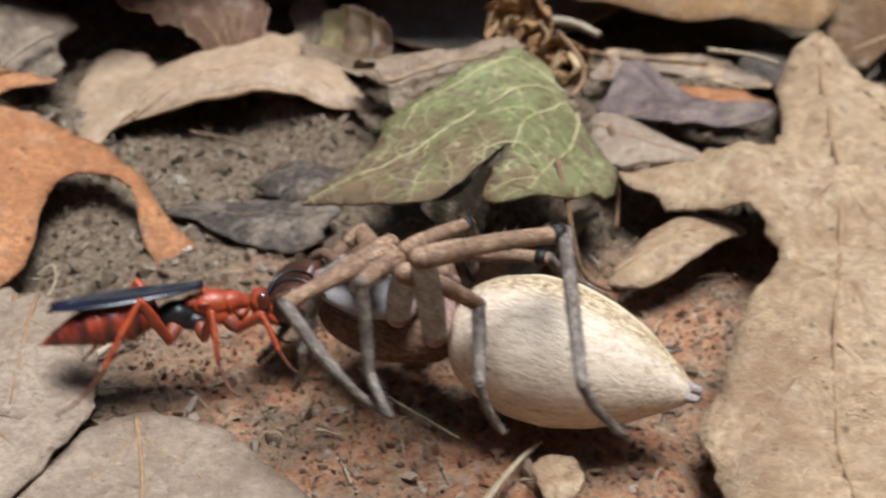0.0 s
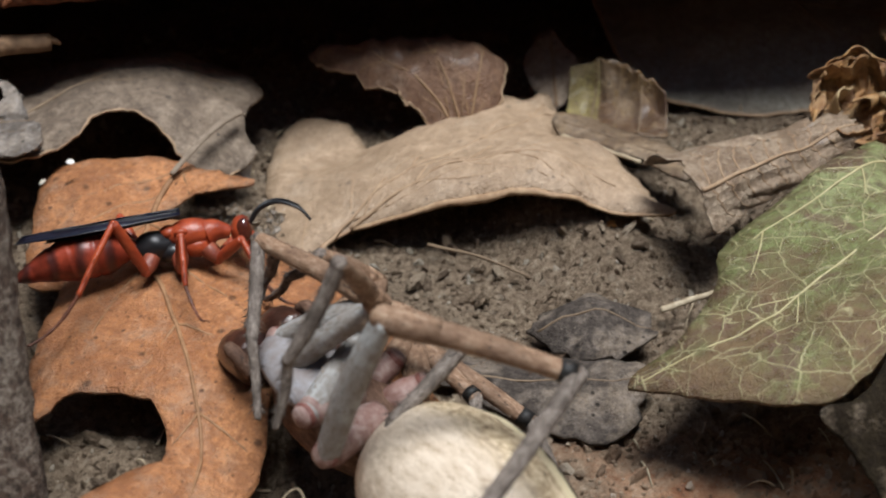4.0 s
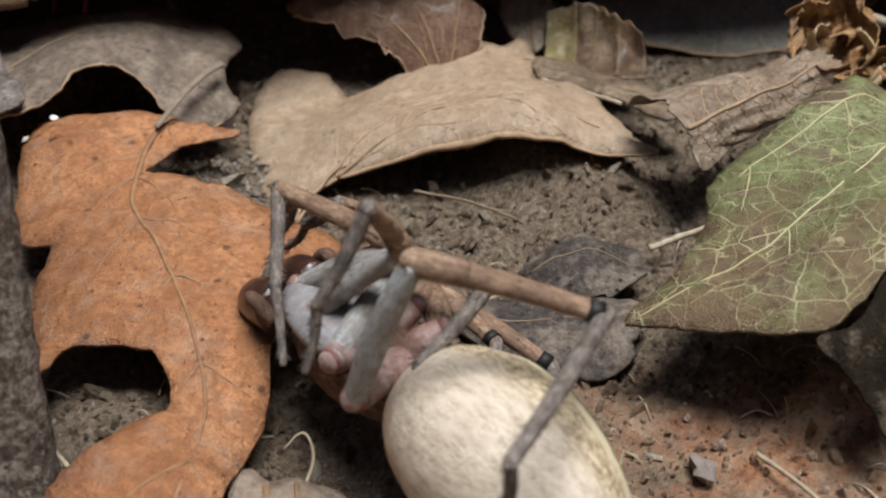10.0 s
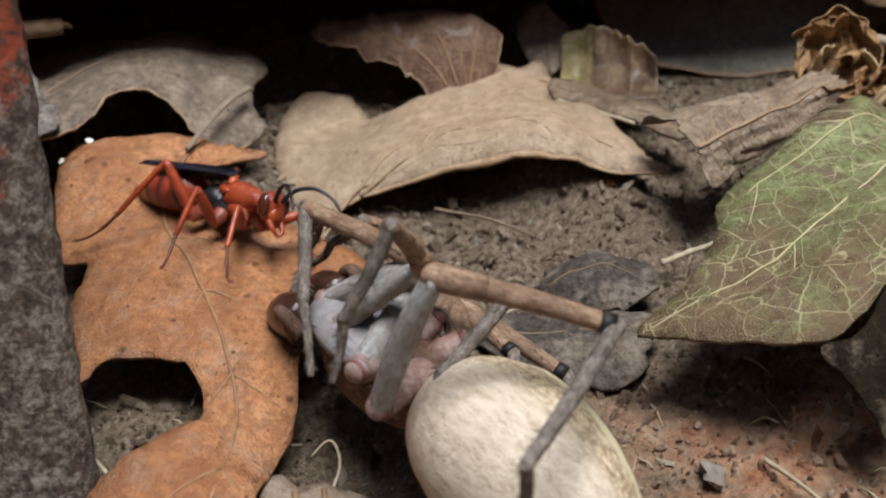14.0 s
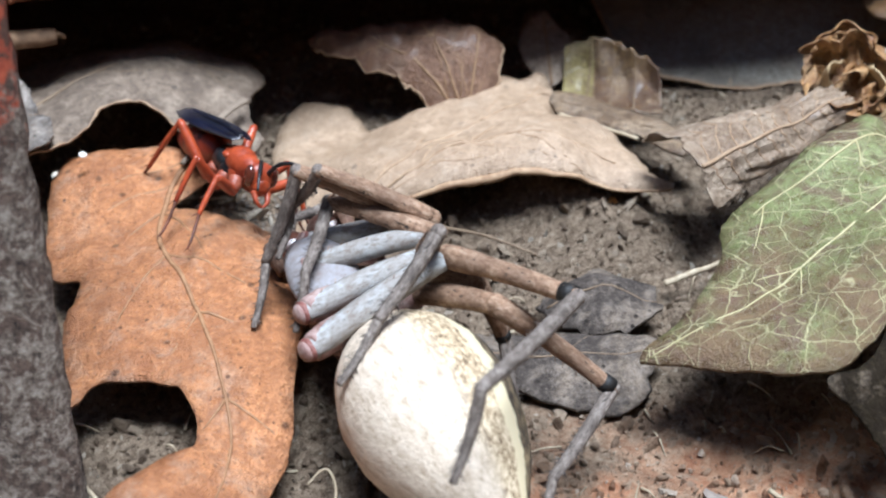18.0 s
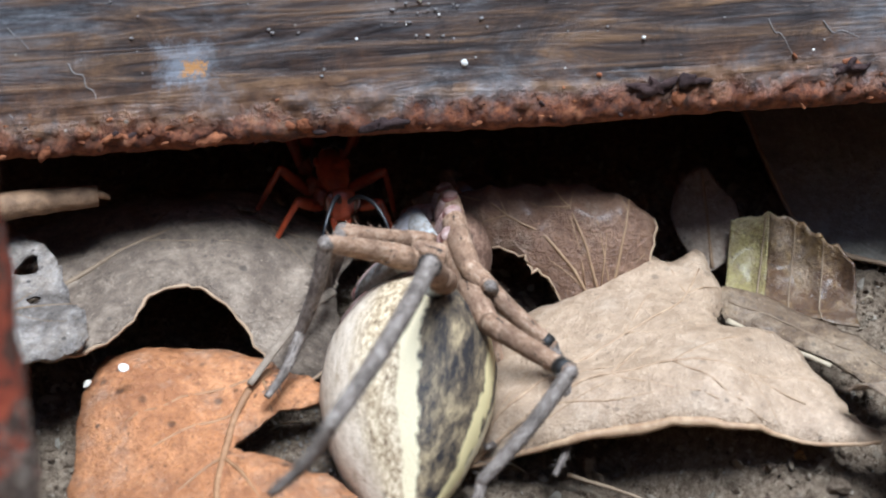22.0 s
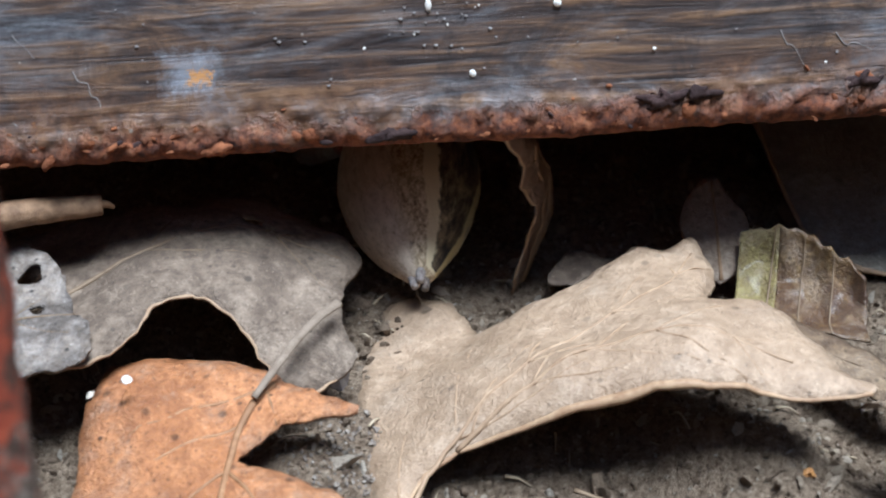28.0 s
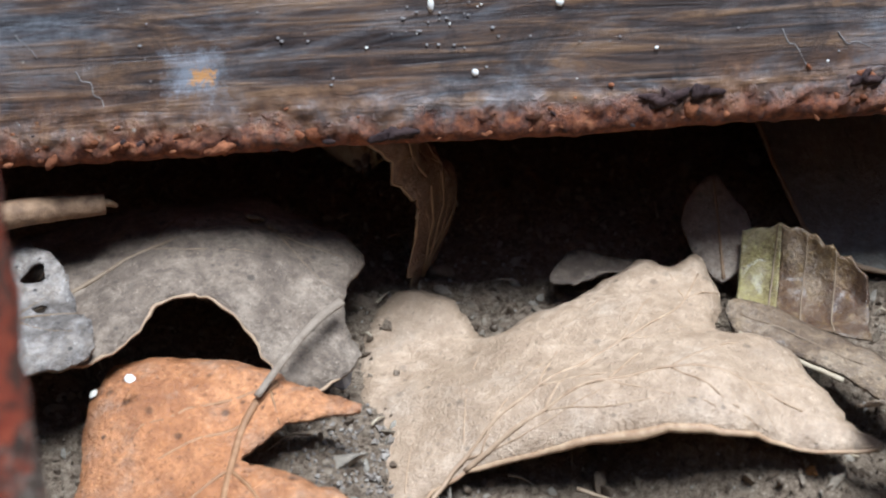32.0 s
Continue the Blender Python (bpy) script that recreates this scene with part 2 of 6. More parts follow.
RUSSET = leaf_material("russet_leaf", (0.36, 0.22, 0.14), (0.23, 0.13, 0.075), (0.12, 0.06, 0.035), 0.5, 0.3, 0.08, sheer=0.15)
RIB = plain_material("leaf_rib", (0.38, 0.255, 0.145), (0.23, 0.14, 0.075), 1.2, 0.6)
RIBPALE = plain_material("pale_leaf_rib", (0.56, 0.50, 0.29), (0.36, 0.31, 0.15), 0.9, 0.55)
RIBDARK = plain_material("dark_leaf_rib", (0.26, 0.19, 0.12), (0.15, 0.10, 0.06), 1.2, 0.65)
CRUMPLED = leaf_material("crumpled_leaf", (0.54, 0.44, 0.32), (0.36, 0.265, 0.18), (0.15, 0.095, 0.055), 0.45, 0.7, 0.14, sheer=0.2)
RIBORANGE = plain_material("orange_leaf_rib", (0.42, 0.24, 0.12), (0.20, 0.10, 0.045), 1.0, 0.65)
RIBTAN = plain_material("tan_leaf_rib", (0.47, 0.34, 0.215), (0.26, 0.165, 0.095), 1.0, 0.65)
DARKGOLD = leaf_material("dark_golden_leaf", (0.30, 0.195, 0.07), (0.13, 0.07, 0.03), (0.06, 0.03, 0.016), 0.42, 0.5, 0.14, sheer=0.2)
BROWNROLL = leaf_material("rolled_brown_leaf", (0.36, 0.26, 0.15), (0.21, 0.14, 0.08), (0.085, 0.053, 0.032), 0.55, 0.5, 0.14, sheer=0.08)
STRAW = plain_material("straw", (0.56, 0.48, 0.34), (0.28, 0.21, 0.13), 1.4, 0.65)
WHITE = plain_material("white_dropping", (0.85, 0.84, 0.80), (0.65, 0.62, 0.56), 3.0, 0.5)

from mathutils.geometry import delaunay_2d_cdt
# ---- mesh helpers ----
def mesh_object(name, bm, material, smooth=True):
    me = bpy.data.meshes.new(name)
    bmesh.ops.recalc_face_normals(bm, faces=bm.faces)
    bm.to_mesh(me)
    bm.free()
    me.materials.append(material)
    if smooth:
        me.polygons.foreach_set("use_smooth", [True] * len(me.polygons))
    return new(name, me)


def part(name, bm, material, parent, label=""):
    ob = mesh_object(name, bm, material)
    ob.parent = parent
    return tagged(ob, label)


def put(bm, verts, faces):
    """Adds plain vertices and faces, in millimetres."""
    vs = [bm.verts.new((x * MM, y * MM, z * MM)) for x, y, z in verts]
    for f in faces:
        try:
            bm.faces.new([vs[i] for i in f])
        except ValueError:
            pass
    return vs


def tube(bm, points, radii, sides=10, flat=1.0):
    """A capped tube along points, with its radius at each; flat squashes it across."""
    pts = [Vector(p) for p in points]
    rings = []
    side = Vector((0.31, 0.2, 0.93))
    for i, p in enumerate(pts):
        ahead = (pts[min(i + 1, len(pts) - 1)] - pts[max(i - 1, 0)]).normalized()
        u = ahead.cross(side)
        if u.length < 1e-3:
            u = ahead.cross(Vector((1, 0, 0)))
        u.normalize()
        v = u.cross(ahead)
        rings.append([p + (u * math.cos(a) + v * math.sin(a) * flat) * radii[i] for a in (2 * math.pi * j / sides for j in range(sides))])
    verts = [q for r in rings for q in r] + [pts[0], pts[-1]]
    n = len(rings)
    faces = [(i * sides + j, i * sides + (j + 1) % sides, (i + 1) * sides + (j + 1) % sides, (i + 1) * sides + j) for i in range(n - 1) for j in range(sides)]
    faces += [((j + 1) % sides, j, n * sides) for j in range(sides)]
    faces += [((n - 1) * sides + j, (n - 1) * sides + (j + 1) % sides, n * sides + 1) for j in range(sides)]
    put(bm, verts, faces)


def spline(points, per=6, closed=False):
    """A Catmull-Rom curve through points."""
    p = [Vector(q) for q in points]
    n = len(p)
    out = []
    for i in range(n if closed else n - 1):
        a, b, c, d = (p[(i + k) % n] if closed else p[min(max(i + k, 0), n - 1)] for k in (-1, 0, 1, 2))
        for j in range(per):
            s = j / per
            out.append(0.5 * ((2 * b) + (c - a) * s + (2 * a - 5 * b + 4 * c - d) * s * s + (3 * b - a - 3 * c + d) * s**3))
    if not closed:
        out.append(p[-1])
    return out


def limb(bm, points, r0, r1, sides=10, per=5, bulge=0.0, flat=1.0):
    """A smooth tapering tube, thicker by bulge in its middle."""
    pts = spline(points, per)
    n = len(pts) - 1
    tube(bm, pts, [(r0 + (r1 - r0) * i / n) * (1 + bulge * math.sin(math.pi * i / n)) for i in range(n + 1)], sides, flat)


def blob(bm, centre, radii, segs=20, rings=14, turn=None, rough=0.0, freq=0.3):
    """An ellipsoid, roughened if asked."""
    verts, faces = [], []
    c = Vector(centre)
    for i in range(rings + 1):
        t = math.pi * i / rings
        for j in range(segs):
            a = 2 * math.pi * j / segs
            v = Vector((math.cos(t) * radii[0], math.sin(t) * math.cos(a) * radii[1], math.sin(t) * math.sin(a) * radii[2]))
            if rough:
                v *= 1 + rough * noise.noise((v + c) * freq)
            verts.append(c + (turn @ v if turn else v))
    for i in range(rings):
        for j in range(segs):
            faces.append((i * segs + j, i * segs + (j + 1) % segs, (i + 1) * segs + (j + 1) % segs, (i + 1) * segs + j))
    put(bm, verts, faces)
    bmesh.ops.remove_doubles(bm, verts=bm.verts, dist=1e-6)


def inside(p, poly):
    hit = False
    for (x1, y1), (x2, y2) in zip(poly, poly[1:] + poly[:1]):
        if (y1 > p[1]) != (y2 > p[1]) and p[0] < (x2 - x1) * (p[1] - y1) / (y2 - y1) + x1:
            hit = not hit
    return hit


class Sheet:
    """The form of a leaf: outline in millimetres over the ground, height over each place."""

    def __init__(self, outline, z, tilt=(0, 0), cups=(), hills=(), rim=0.0, rim_width=1.5, wave=0.6, jag=0.25, seed=1, per=6, bites=(), form=None, crinkle=0.22):
        rnd = random.Random(seed)
        line = spline([(x, y, 0) for x, y in outline], per, True)
        self.poly = [(p.x + jag * (0.7 * rnd.uniform(-1, 1) + 1.6 * noise.noise((p.x * 0.5, p.y * 0.5, seed))), p.y + jag * (0.7 * rnd.uniform(-1, 1) + 1.6 * noise.noise((p.x * 0.5, p.y * 0.5, seed + 40)))) for p in line]
        self.arr = np.array(self.poly)
        self.c = self.arr.mean(0)
        self.z, self.tilt, self.cups, self.hills = z, tilt, cups, hills
        self.rim, self.rim_width, self.wave, self.seed, self.bites, self.form, self.crinkle = rim, rim_width, wave, seed, bites, form, crinkle

    def edge(self, x, y):
        a, b = self.arr, np.roll(self.arr, -1, 0)
        d = b - a
        s = np.clip(((x - a[:, 0]) * d[:, 0] + (y - a[:, 1]) * d[:, 1]) / np.maximum((d**2).sum(1), 1e-9), 0, 1)
        return math.sqrt((((a + d * s[:, None]) - (x, y)) ** 2).sum(1).min())

    def height(self, x, y):
        dx, dy = x - self.c[0], y - self.c[1]
        h = self.z + self.tilt[0] * dx + self.tilt[1] * dy
        if self.form:
            h += self.form(x, y)
        for angle, k in self.cups:
            u = dx * math.cos(radians(angle)) + dy * math.sin(radians(angle))
            h += k * u * u
        for hx, hy, hh, r in self.hills:
            h += hh * math.exp(-((x - hx) ** 2 + (y - hy) ** 2) / (r * r))
        h += self.wave * noise.noise((x * 0.13, y * 0.13, self.seed * 7.3)) + 0.35 * self.wave * noise.noise((x * 0.42, y * 0.42, self.seed * 3.1))
        if self.crinkle:
            h += self.crinkle * (0.5 - abs(noise.noise((x * 0.3, y * 0.3, self.seed * 1.7))) * 2.2 + 0.5 * noise.noise((x * 0.8, y * 0.8, self.seed * 2.3)) - 0.5 * abs(noise.noise((x * 0.6 + 9, y * 0.6, self.seed))))
        if self.rim:
            h += self.rim * math.exp(-self.edge(x, y) / self.rim_width)
        return h


def leaf(name, sheet, material, label, category="leaf", step=1.1, thick=0.28, ribs=(), side=None, rib=None, rib_r=0.35, group="", edge=None):
    """A leaf as one thing: a thick blade, its ribs and its fine side veins."""
    rnd = random.Random(sheet.seed + 50)
    poly = sheet.poly
    (x0, y0), (x1, y1) = sheet.arr.min(0), sheet.arr.max(0)
    pts = [Vector(p) for p in poly]
    count = len(pts)
    holes = []
    for bx, by, br in sheet.bites:
        ring = [(bx + br * (1 + 0.25 * math.sin(3 * a + bx)) * math.cos(a), by + br * math.sin(a)) for a in (2 * math.pi * j / 14 for j in range(14))]
        holes.append(ring)
    for i in range(int((x1 - x0) / step) + 1):
        for j in range(int((y1 - y0) / step) + 1):
            p = (x0 + (i + 0.5 * (j % 2) + rnd.uniform(-0.2, 0.2)) * step, y0 + (j + rnd.uniform(-0.2, 0.2)) * step)
            if inside(p, poly) and sheet.edge(*p) > 0.45 * step and not any(inside(p, r) for r in holes):
                pts.append(Vector(p))
    edges = [(i, (i + 1) % count) for i in range(count)]
    for ring in holes:
        s = len(pts)
        pts += [Vector(p) for p in ring]
        edges += [(s + i, s + (i + 1) % len(ring)) for i in range(len(ring))]
    vs, _, fs, _, _, _ = delaunay_2d_cdt(pts, edges, [], 0, 1e-5)
    fs = [f for f in fs if inside(m := sum((vs[i] for i in f), Vector((0, 0))) / 3, poly) and not any(inside(m, r) for r in holes)]
    cx, cy = sheet.c
    n = len(vs)
    hs = [sheet.height(v.x, v.y) for v in vs]
    low = min(hs)
    verts = [(v.x - cx, v.y - cy, h - low) for v, h in zip(vs, hs)] + [(v.x - cx, v.y - cy, h - low - thick) for v, h in zip(vs, hs)]
    faces = [tuple(f) for f in fs] + [tuple(i + n for i in reversed(f)) for f in fs]
    seen = {}
    for f in fs:
        for a, b in zip(f, [*f[1:], f[0]]):
            seen[a, b] = 1
    faces += [(b, a, a + n, b + n) for a, b in seen if (b, a) not in seen]
    me = bpy.data.meshes.new("blade")
    me.from_pydata([(x * MM, y * MM, z * MM) for x, y, z in verts], [], faces)
    me.materials.append(material)
    me.polygons.foreach_set("use_smooth", [True] * len(me.polygons))
    me.update()
    top = new(name)
    top.location = (cx * MM, cy * MM, low * MM)
    tagged(top, label, category, group)
    blade = new("blade", me)
    blade.parent = top
    mat = rib or RIB

    def lay(line, up):
        return [(p[0] - cx, p[1] - cy, sheet.height(p[0], p[1]) - low + up - 0.2 * rib_r) for p in line]

    for points in ribs:
        line = spline([(x, y, 0) for x, y in points], 6)
        m = len(line)
        b = bmesh.new()
        tube(b, lay(line, 0.02), [rib_r * (1 - 0.7 * i / m) for i in range(m)], 6)
        part("midrib", b, mat, top)
        if side:
            gap, angle, reach = side
            for k in range(2, m - 2, gap):
                d = (line[k + 1] - line[k - 1]).normalized()
                for sgn in (-1, 1):
                    a = math.atan2(d.y, d.x) + sgn * radians(angle + rnd.uniform(-7, 7))
                    x, y, run = line[k].x, line[k].y, []
                    for s in range(int(reach / 0.8)):
                        if not inside((x, y), poly) or any(inside((x, y), r) for r in holes):
                            break
                        run.append((x, y))
                        a -= sgn * radians(1.6) * rnd.uniform(0.2, 1.8)
                        x, y = x + 0.8 * math.cos(a), y + 0.8 * math.sin(a)
                    if len(run) > 3:
                        q = len(run)
                        fine = bmesh.new()
                        tube(fine, lay(run, 0.0), [rib_r * 0.5 * (1 - 0.75 * i / q) for i in range(q)], 5)
                        part("vein", fine, mat, top)
    if edge:
        i0, i1, r = edge
        line = spline([(x, y, 0) for x, y in poly[i0:i1]], 1)
        bm = bmesh.new()
        tube(bm, [(p.x - cx, p.y - cy, sheet.height(p.x, p.y) - low - 0.08) for p in line], [r * (0.6 + abs(noise.noise((i * 0.21, sheet.seed, 1.0)))) for i in range(len(line))], 7)
        part("rolled_rim", bm, RIBTAN, top, "thin pale leaf rim")
    return top


# ---- ground ----
def ground_height(x, y):
    h = 0.9 * noise.noise((x * 0.055, y * 0.055, 0.3)) + 0.5 * noise.noise((x * 0.21, y * 0.21, 4.1))
    near = max(0.0, 1 - max(abs(x), abs(y)) / 120)
    # the last term is a hollow, added to deepen the shade beside the spider
    h += 3.6 * math.exp(-((x - 6.5) ** 2 + (y - 4.2) ** 2) / 22) + 2.6 * math.exp(-((x - 0.5) ** 2 + (y - 6.5) ** 2) / 14) + 1.6 * math.exp(-((x - 10.5) ** 2 + (y + 0.5) ** 2) / 9) + 2.0 * math.exp(-((x + 26) ** 2 + (y - 4) ** 2) / 14) - 2.4 * math.exp(-((x + 15.5) ** 2 + (y + 30) ** 2) / 22)
    return h + near * (0.55 * noise.noise((x * 0.7, y * 0.7, 1.7)) + 0.34 * noise.noise((x * 1.9, y * 1.9, 8.8))) - 0.6


def ground():
    core = list(np.arange(-70, 80.1, 0.6))
    out, step = [], 1.5
    while not out or out[-1] < 60000:
        out.append((out[-1] if out else 80) + step)
        step *= 1.35
    xs = [-v - 0 for v in reversed(out)] + core + out
    ys = xs
    n = len(xs)
    verts = [(x * MM, y * MM, ground_height(x, y) * MM) for y in ys for x in xs]
    faces = [(j * n + i, j * n + i + 1, (j + 1) * n + i + 1, (j + 1) * n + i) for j in range(n - 1) for i in range(n - 1)]
    me = bpy.data.meshes.new("ground")
    me.from_pydata(verts, [], faces)
    me.materials.append(SOIL)
    me.polygons.foreach_set("use_smooth", [True] * len(me.polygons))
    tagged(new("ground", me), "dry brown crumbly soil with reddish clay patches", "ground", kind="structure")


ground()


def sky_blocker(name, x, y, turn, length):
    """A plain unseen wall, 0.5 m high, added to block low sky light."""
    verts, faces = [], []
    n, m = 40, 8
    for side in (0, 30):
        for i in range(n + 1):
            for j in range(m + 1):
                verts.append((-length / 2 + length * i / n, side + 3 * noise.noise((i * 0.6, j * 0.6, side + x * 0.01)), -20 + 520 * j / m))
    k = (n + 1) * (m + 1)
    for i in range(n):
        for j in range(m):
            a = i * (m + 1) + j
            faces += [(a, a + m + 1, a + m + 2, a + 1), (k + a, k + a + 1, k + a + m + 2, k + a + m + 1)]
    rim = [i * (m + 1) for i in range(n + 1)] + [n * (m + 1) + j for j in range(1, m + 1)] + [i * (m + 1) + m for i in range(n - 1, -1, -1)] + [j for j in range(m - 1, 0, -1)]
    faces += [(b, a, a + k, b + k) for a, b in zip(rim, rim[1:] + rim[:1])]
    bm = bmesh.new()
    put(bm, verts, faces)
    wall = mesh_object(name, bm, BLOCKER)
    wall.matrix_world = pose(x * MM, y * MM, 0, 0, 0, turn)
    tagged(wall, "plain dark unseen wall added to block the low sky", "wall", kind="structure")


BLOCKER = plain_material("unseen_wall_brown", (0.20, 0.165, 0.13), (0.10, 0.08, 0.062), 0.05, 0.9, 0.2, 2.0)
# added out of view on four sides, to darken the gap under the plank
sky_blocker("wall_south", 0, -480, 0, 1000)
sky_blocker("wall_north", 0, 420, 0, 1000)
sky_blocker("wall_east", 500, -30, 90, 880)
sky_blocker("wall_west", -500, -30, 90, 880)


def crumbs():
    """Loose crumbs of soil, and shreds of fibre, strewn over the ground."""
    rnd = random.Random(8)
    shape = [(0, 0, 1), (0, 0, -1)] + [(math.cos(a) * 0.9, math.sin(a) * 0.9, 0.45) for a in (0, 1.26, 2.51, 3.77, 5.03)] + [(math.cos(a) * 0.9, math.sin(a) * 0.9, -0.45) for a in (0.63, 1.88, 3.14, 4.4, 5.65)]
    tris = [(0, 2 + i, 2 + (i + 1) % 5) for i in range(5)] + [(2 + i, 7 + i, 2 + (i + 1) % 5) for i in range(5)] + [(2 + (i + 1) % 5, 7 + i, 7 + (i + 1) % 5) for i in range(5)] + [(1, 7 + (i + 1) % 5, 7 + i) for i in range(5)]
    verts, faces = [], []
    for i in range(46000):
        x, y = rnd.uniform(-48, 62), rnd.uniform(-64, 46)
        r = 0.06 + (0.085 if i % 9 else 0.2) * rnd.expovariate(1.0)
        if r > 0.95:
            continue
        z = ground_height(x, y) + 0.3 * r
        turn = Euler((rnd.uniform(0, 6), rnd.uniform(0, 6), rnd.uniform(0, 6))).to_matrix() @ Matrix.Diagonal((rnd.uniform(0.7, 2.0), rnd.uniform(0.5, 1.1), rnd.uniform(0.35, 0.9)))
        s = len(verts)
        for v in shape:
            q = turn @ (Vector(v) * r * rnd.uniform(0.6, 1.35))
            verts.append(((x + q.x) * MM, (y + q.y) * MM, (z + q.z) * MM))
        faces += [tuple(s + k for k in f) for f in tris]
    me = bpy.data.meshes.new("soil_crumbs")
    me.from_pydata(verts, [], faces)
    me.materials.append(CRUMB)
    tagged(new("soil_crumbs", me), "loose brown soil crumbs strewn over the ground", "soil", kind="stuff")
    bm = bmesh.new()
    for i in range(330):
        x, y, a, l = rnd.uniform(-46, 58), rnd.uniform(-60, 40), rnd.uniform(0, 6.28), rnd.uniform(0.8, 3.4)
        z = ground_height(x, y) + 0.3
        dx, dy = math.cos(a) * l, math.sin(a) * l
        limb(bm, [(x, y, z), (x + dx * 0.5, y + dy * 0.5, z + rnd.uniform(0, 0.5)), (x + dx, y + dy, ground_height(x + dx, y + dy) + 0.2)], rnd.uniform(0.05, 0.16), 0.04, 5, 3)
    tagged(mesh_object("plant_fibres", bm, STRAW), "dry straw-coloured plant fibres on the soil", "fibres", kind="stuff")


crumbs()


def shell(fn, nu, nv, thick=0.25):
    """A bent sheet from a function of u and v (0 to 1), with thickness, as a bmesh."""
    pts = [[Vector(fn(i / nu, j / nv)) for j in range(nv + 1)] for i in range(nu + 1)]
    verts, back = [], []
    for i in range(nu + 1):
        for j in range(nv + 1):
            du = pts[min(i + 1, nu)][j] - pts[max(i - 1, 0)][j]
            dv = pts[i][min(j + 1, nv)] - pts[i][max(j - 1, 0)]
            nrm = du.cross(dv)
            nrm = nrm.normalized() if nrm.length > 1e-9 else Vector((0, 0, 1))
            verts.append(pts[i][j])
            back.append(pts[i][j] - nrm * thick)
    n = len(verts)
    m = nv + 1
    faces = []
    for i in range(nu):
        for j in range(nv):
            q = (i * m + j, (i + 1) * m + j, (i + 1) * m + j + 1, i * m + j + 1)
            faces += [q, tuple(n + a for a in reversed(q))]
    rim = [i * m for i in range(nu + 1)] + [nu * m + j for j in range(1, m)] + [i * m + nv for i in range(nu - 1, -1, -1)] + [j for j in range(nv - 1, 0, -1)]
    faces += [(b, a, a + n, b + n) for a, b in zip(rim, rim[1:] + rim[:1])]
    bm = bmesh.new()
    put(bm, verts + back, faces)
    return bm


# ---- plank and post ----
def plank_material():
    k = Nodes("weathered_wood_grain", 0.38, 0.5)
    grain = k.noise(0.55, 7, 0.7, k.stretch(0.10, 1.0, 1.5), 0.8)
    c = k.ramp(grain, (0.34, (0.016, 0.013, 0.014)), (0.46, (0.07, 0.05, 0.043)), (0.56, (0.18, 0.11, 0.066)), (0.74, (0.38, 0.235, 0.125)))
    # blue-grey patches in the wood, lightened to paint in its sheen from the sky
    painted_sheen = k.noise(0.16, 6, 0.7, k.stretch(0.45, 1.0, 1.2), 1.0)
    c = k.mix(k.ramp(painted_sheen, (0.46, 0.0), (0.66, 0.7)), c, k.ramp(k.noise(0.9, 6, 0.75, k.stretch(0.55, 1.0, 1.0)), (0.35, (0.075, 0.083, 0.10)), (0.65, (0.30, 0.315, 0.34))))
    soot = k.noise(0.2, 7, 0.75, distort=0.7)
    c = k.mix(k.ramp(soot, (0.50, 0.0), (0.64, 0.7)), c, (0.03, 0.026, 0.028))
    sep = k.t.nodes.new("ShaderNodeSeparateXYZ")
    k.link(k.mm, sep.inputs[0])
    x, z = sep.outputs[0], sep.outputs[2]
    # a wash of rust that has run up from the crust
    wash = k.ramp(k.math("ADD", k.math("MULTIPLY", z, 0.058), k.math("MULTIPLY", k.noise(0.13, 6, 0.7, k.stretch(0.8, 1.0, 1.0)), 1.1)), (0.58, 0.8), (0.9, 0.0))
    c = k.mix(wash, c, k.ramp(k.noise(0.8, 6, 0.7), (0.35, (0.06, 0.034, 0.024)), (0.55, (0.20, 0.10, 0.05)), (0.7, (0.36, 0.20, 0.095))))
    low = k.ramp(k.math("ADD", k.math("MULTIPLY", z, 0.12), k.math("MULTIPLY", k.noise(0.25, 6, 0.75), 0.8)), (0.52, 1.0), (0.74, 0.0))
    rust = k.ramp(k.noise(1.1, 8, 0.75), (0.32, (0.035, 0.016, 0.012)), (0.43, (0.13, 0.042, 0.022)), (0.54, (0.30, 0.095, 0.036)), (0.66, (0.46, 0.19, 0.08)), (0.80, (0.52, 0.40, 0.34)))
    c = k.mix(low, c, rust)
    # a square of worn pale paint with an orange heart
    dx = k.math("ABSOLUTE", k.math("ADD", x, 0.3))
    dz = k.math("ABSOLUTE", k.math("SUBTRACT", z, 6.3))
    square = k.math("ADD", k.math("MAXIMUM", k.math("MULTIPLY", dx, 0.8), dz), k.math("MULTIPLY", k.math("SUBTRACT", k.noise(1.0, 7, 0.85), 0.5), 4.4))
    c = k.mix(k.ramp(k.math("MULTIPLY", square, 0.5), (0.30, 0.6), (0.9, 0.0)), c, (0.38, 0.42, 0.48))
    heart = k.math("ADD", k.math("MAXIMUM", k.math("ABSOLUTE", k.math("SUBTRACT", x, 0.2)), k.math("MULTIPLY", k.math("ABSOLUTE", k.math("SUBTRACT", z, 6.0)), 1.3)), k.math("MULTIPLY", k.math("SUBTRACT", k.noise(1.5, 6, 0.85), 0.5), 3.6))
    c = k.mix(k.ramp(heart, (0.45, 0.9), (0.8, 0.0)), c, (0.60, 0.30, 0.09))
    fleck = k.cells(0.33)
    c = k.mix(k.ramp(fleck, (0.035, 0.8), (0.06, 0.0)), c, (0.45, 0.40, 0.33))
    orange = k.noise(0.5, 5, 0.7)
    c = k.mix(k.ramp(orange, (0.66, 0.0), (0.72, 0.7)), c, (0.30, 0.13, 0.05))
    k.color(c)
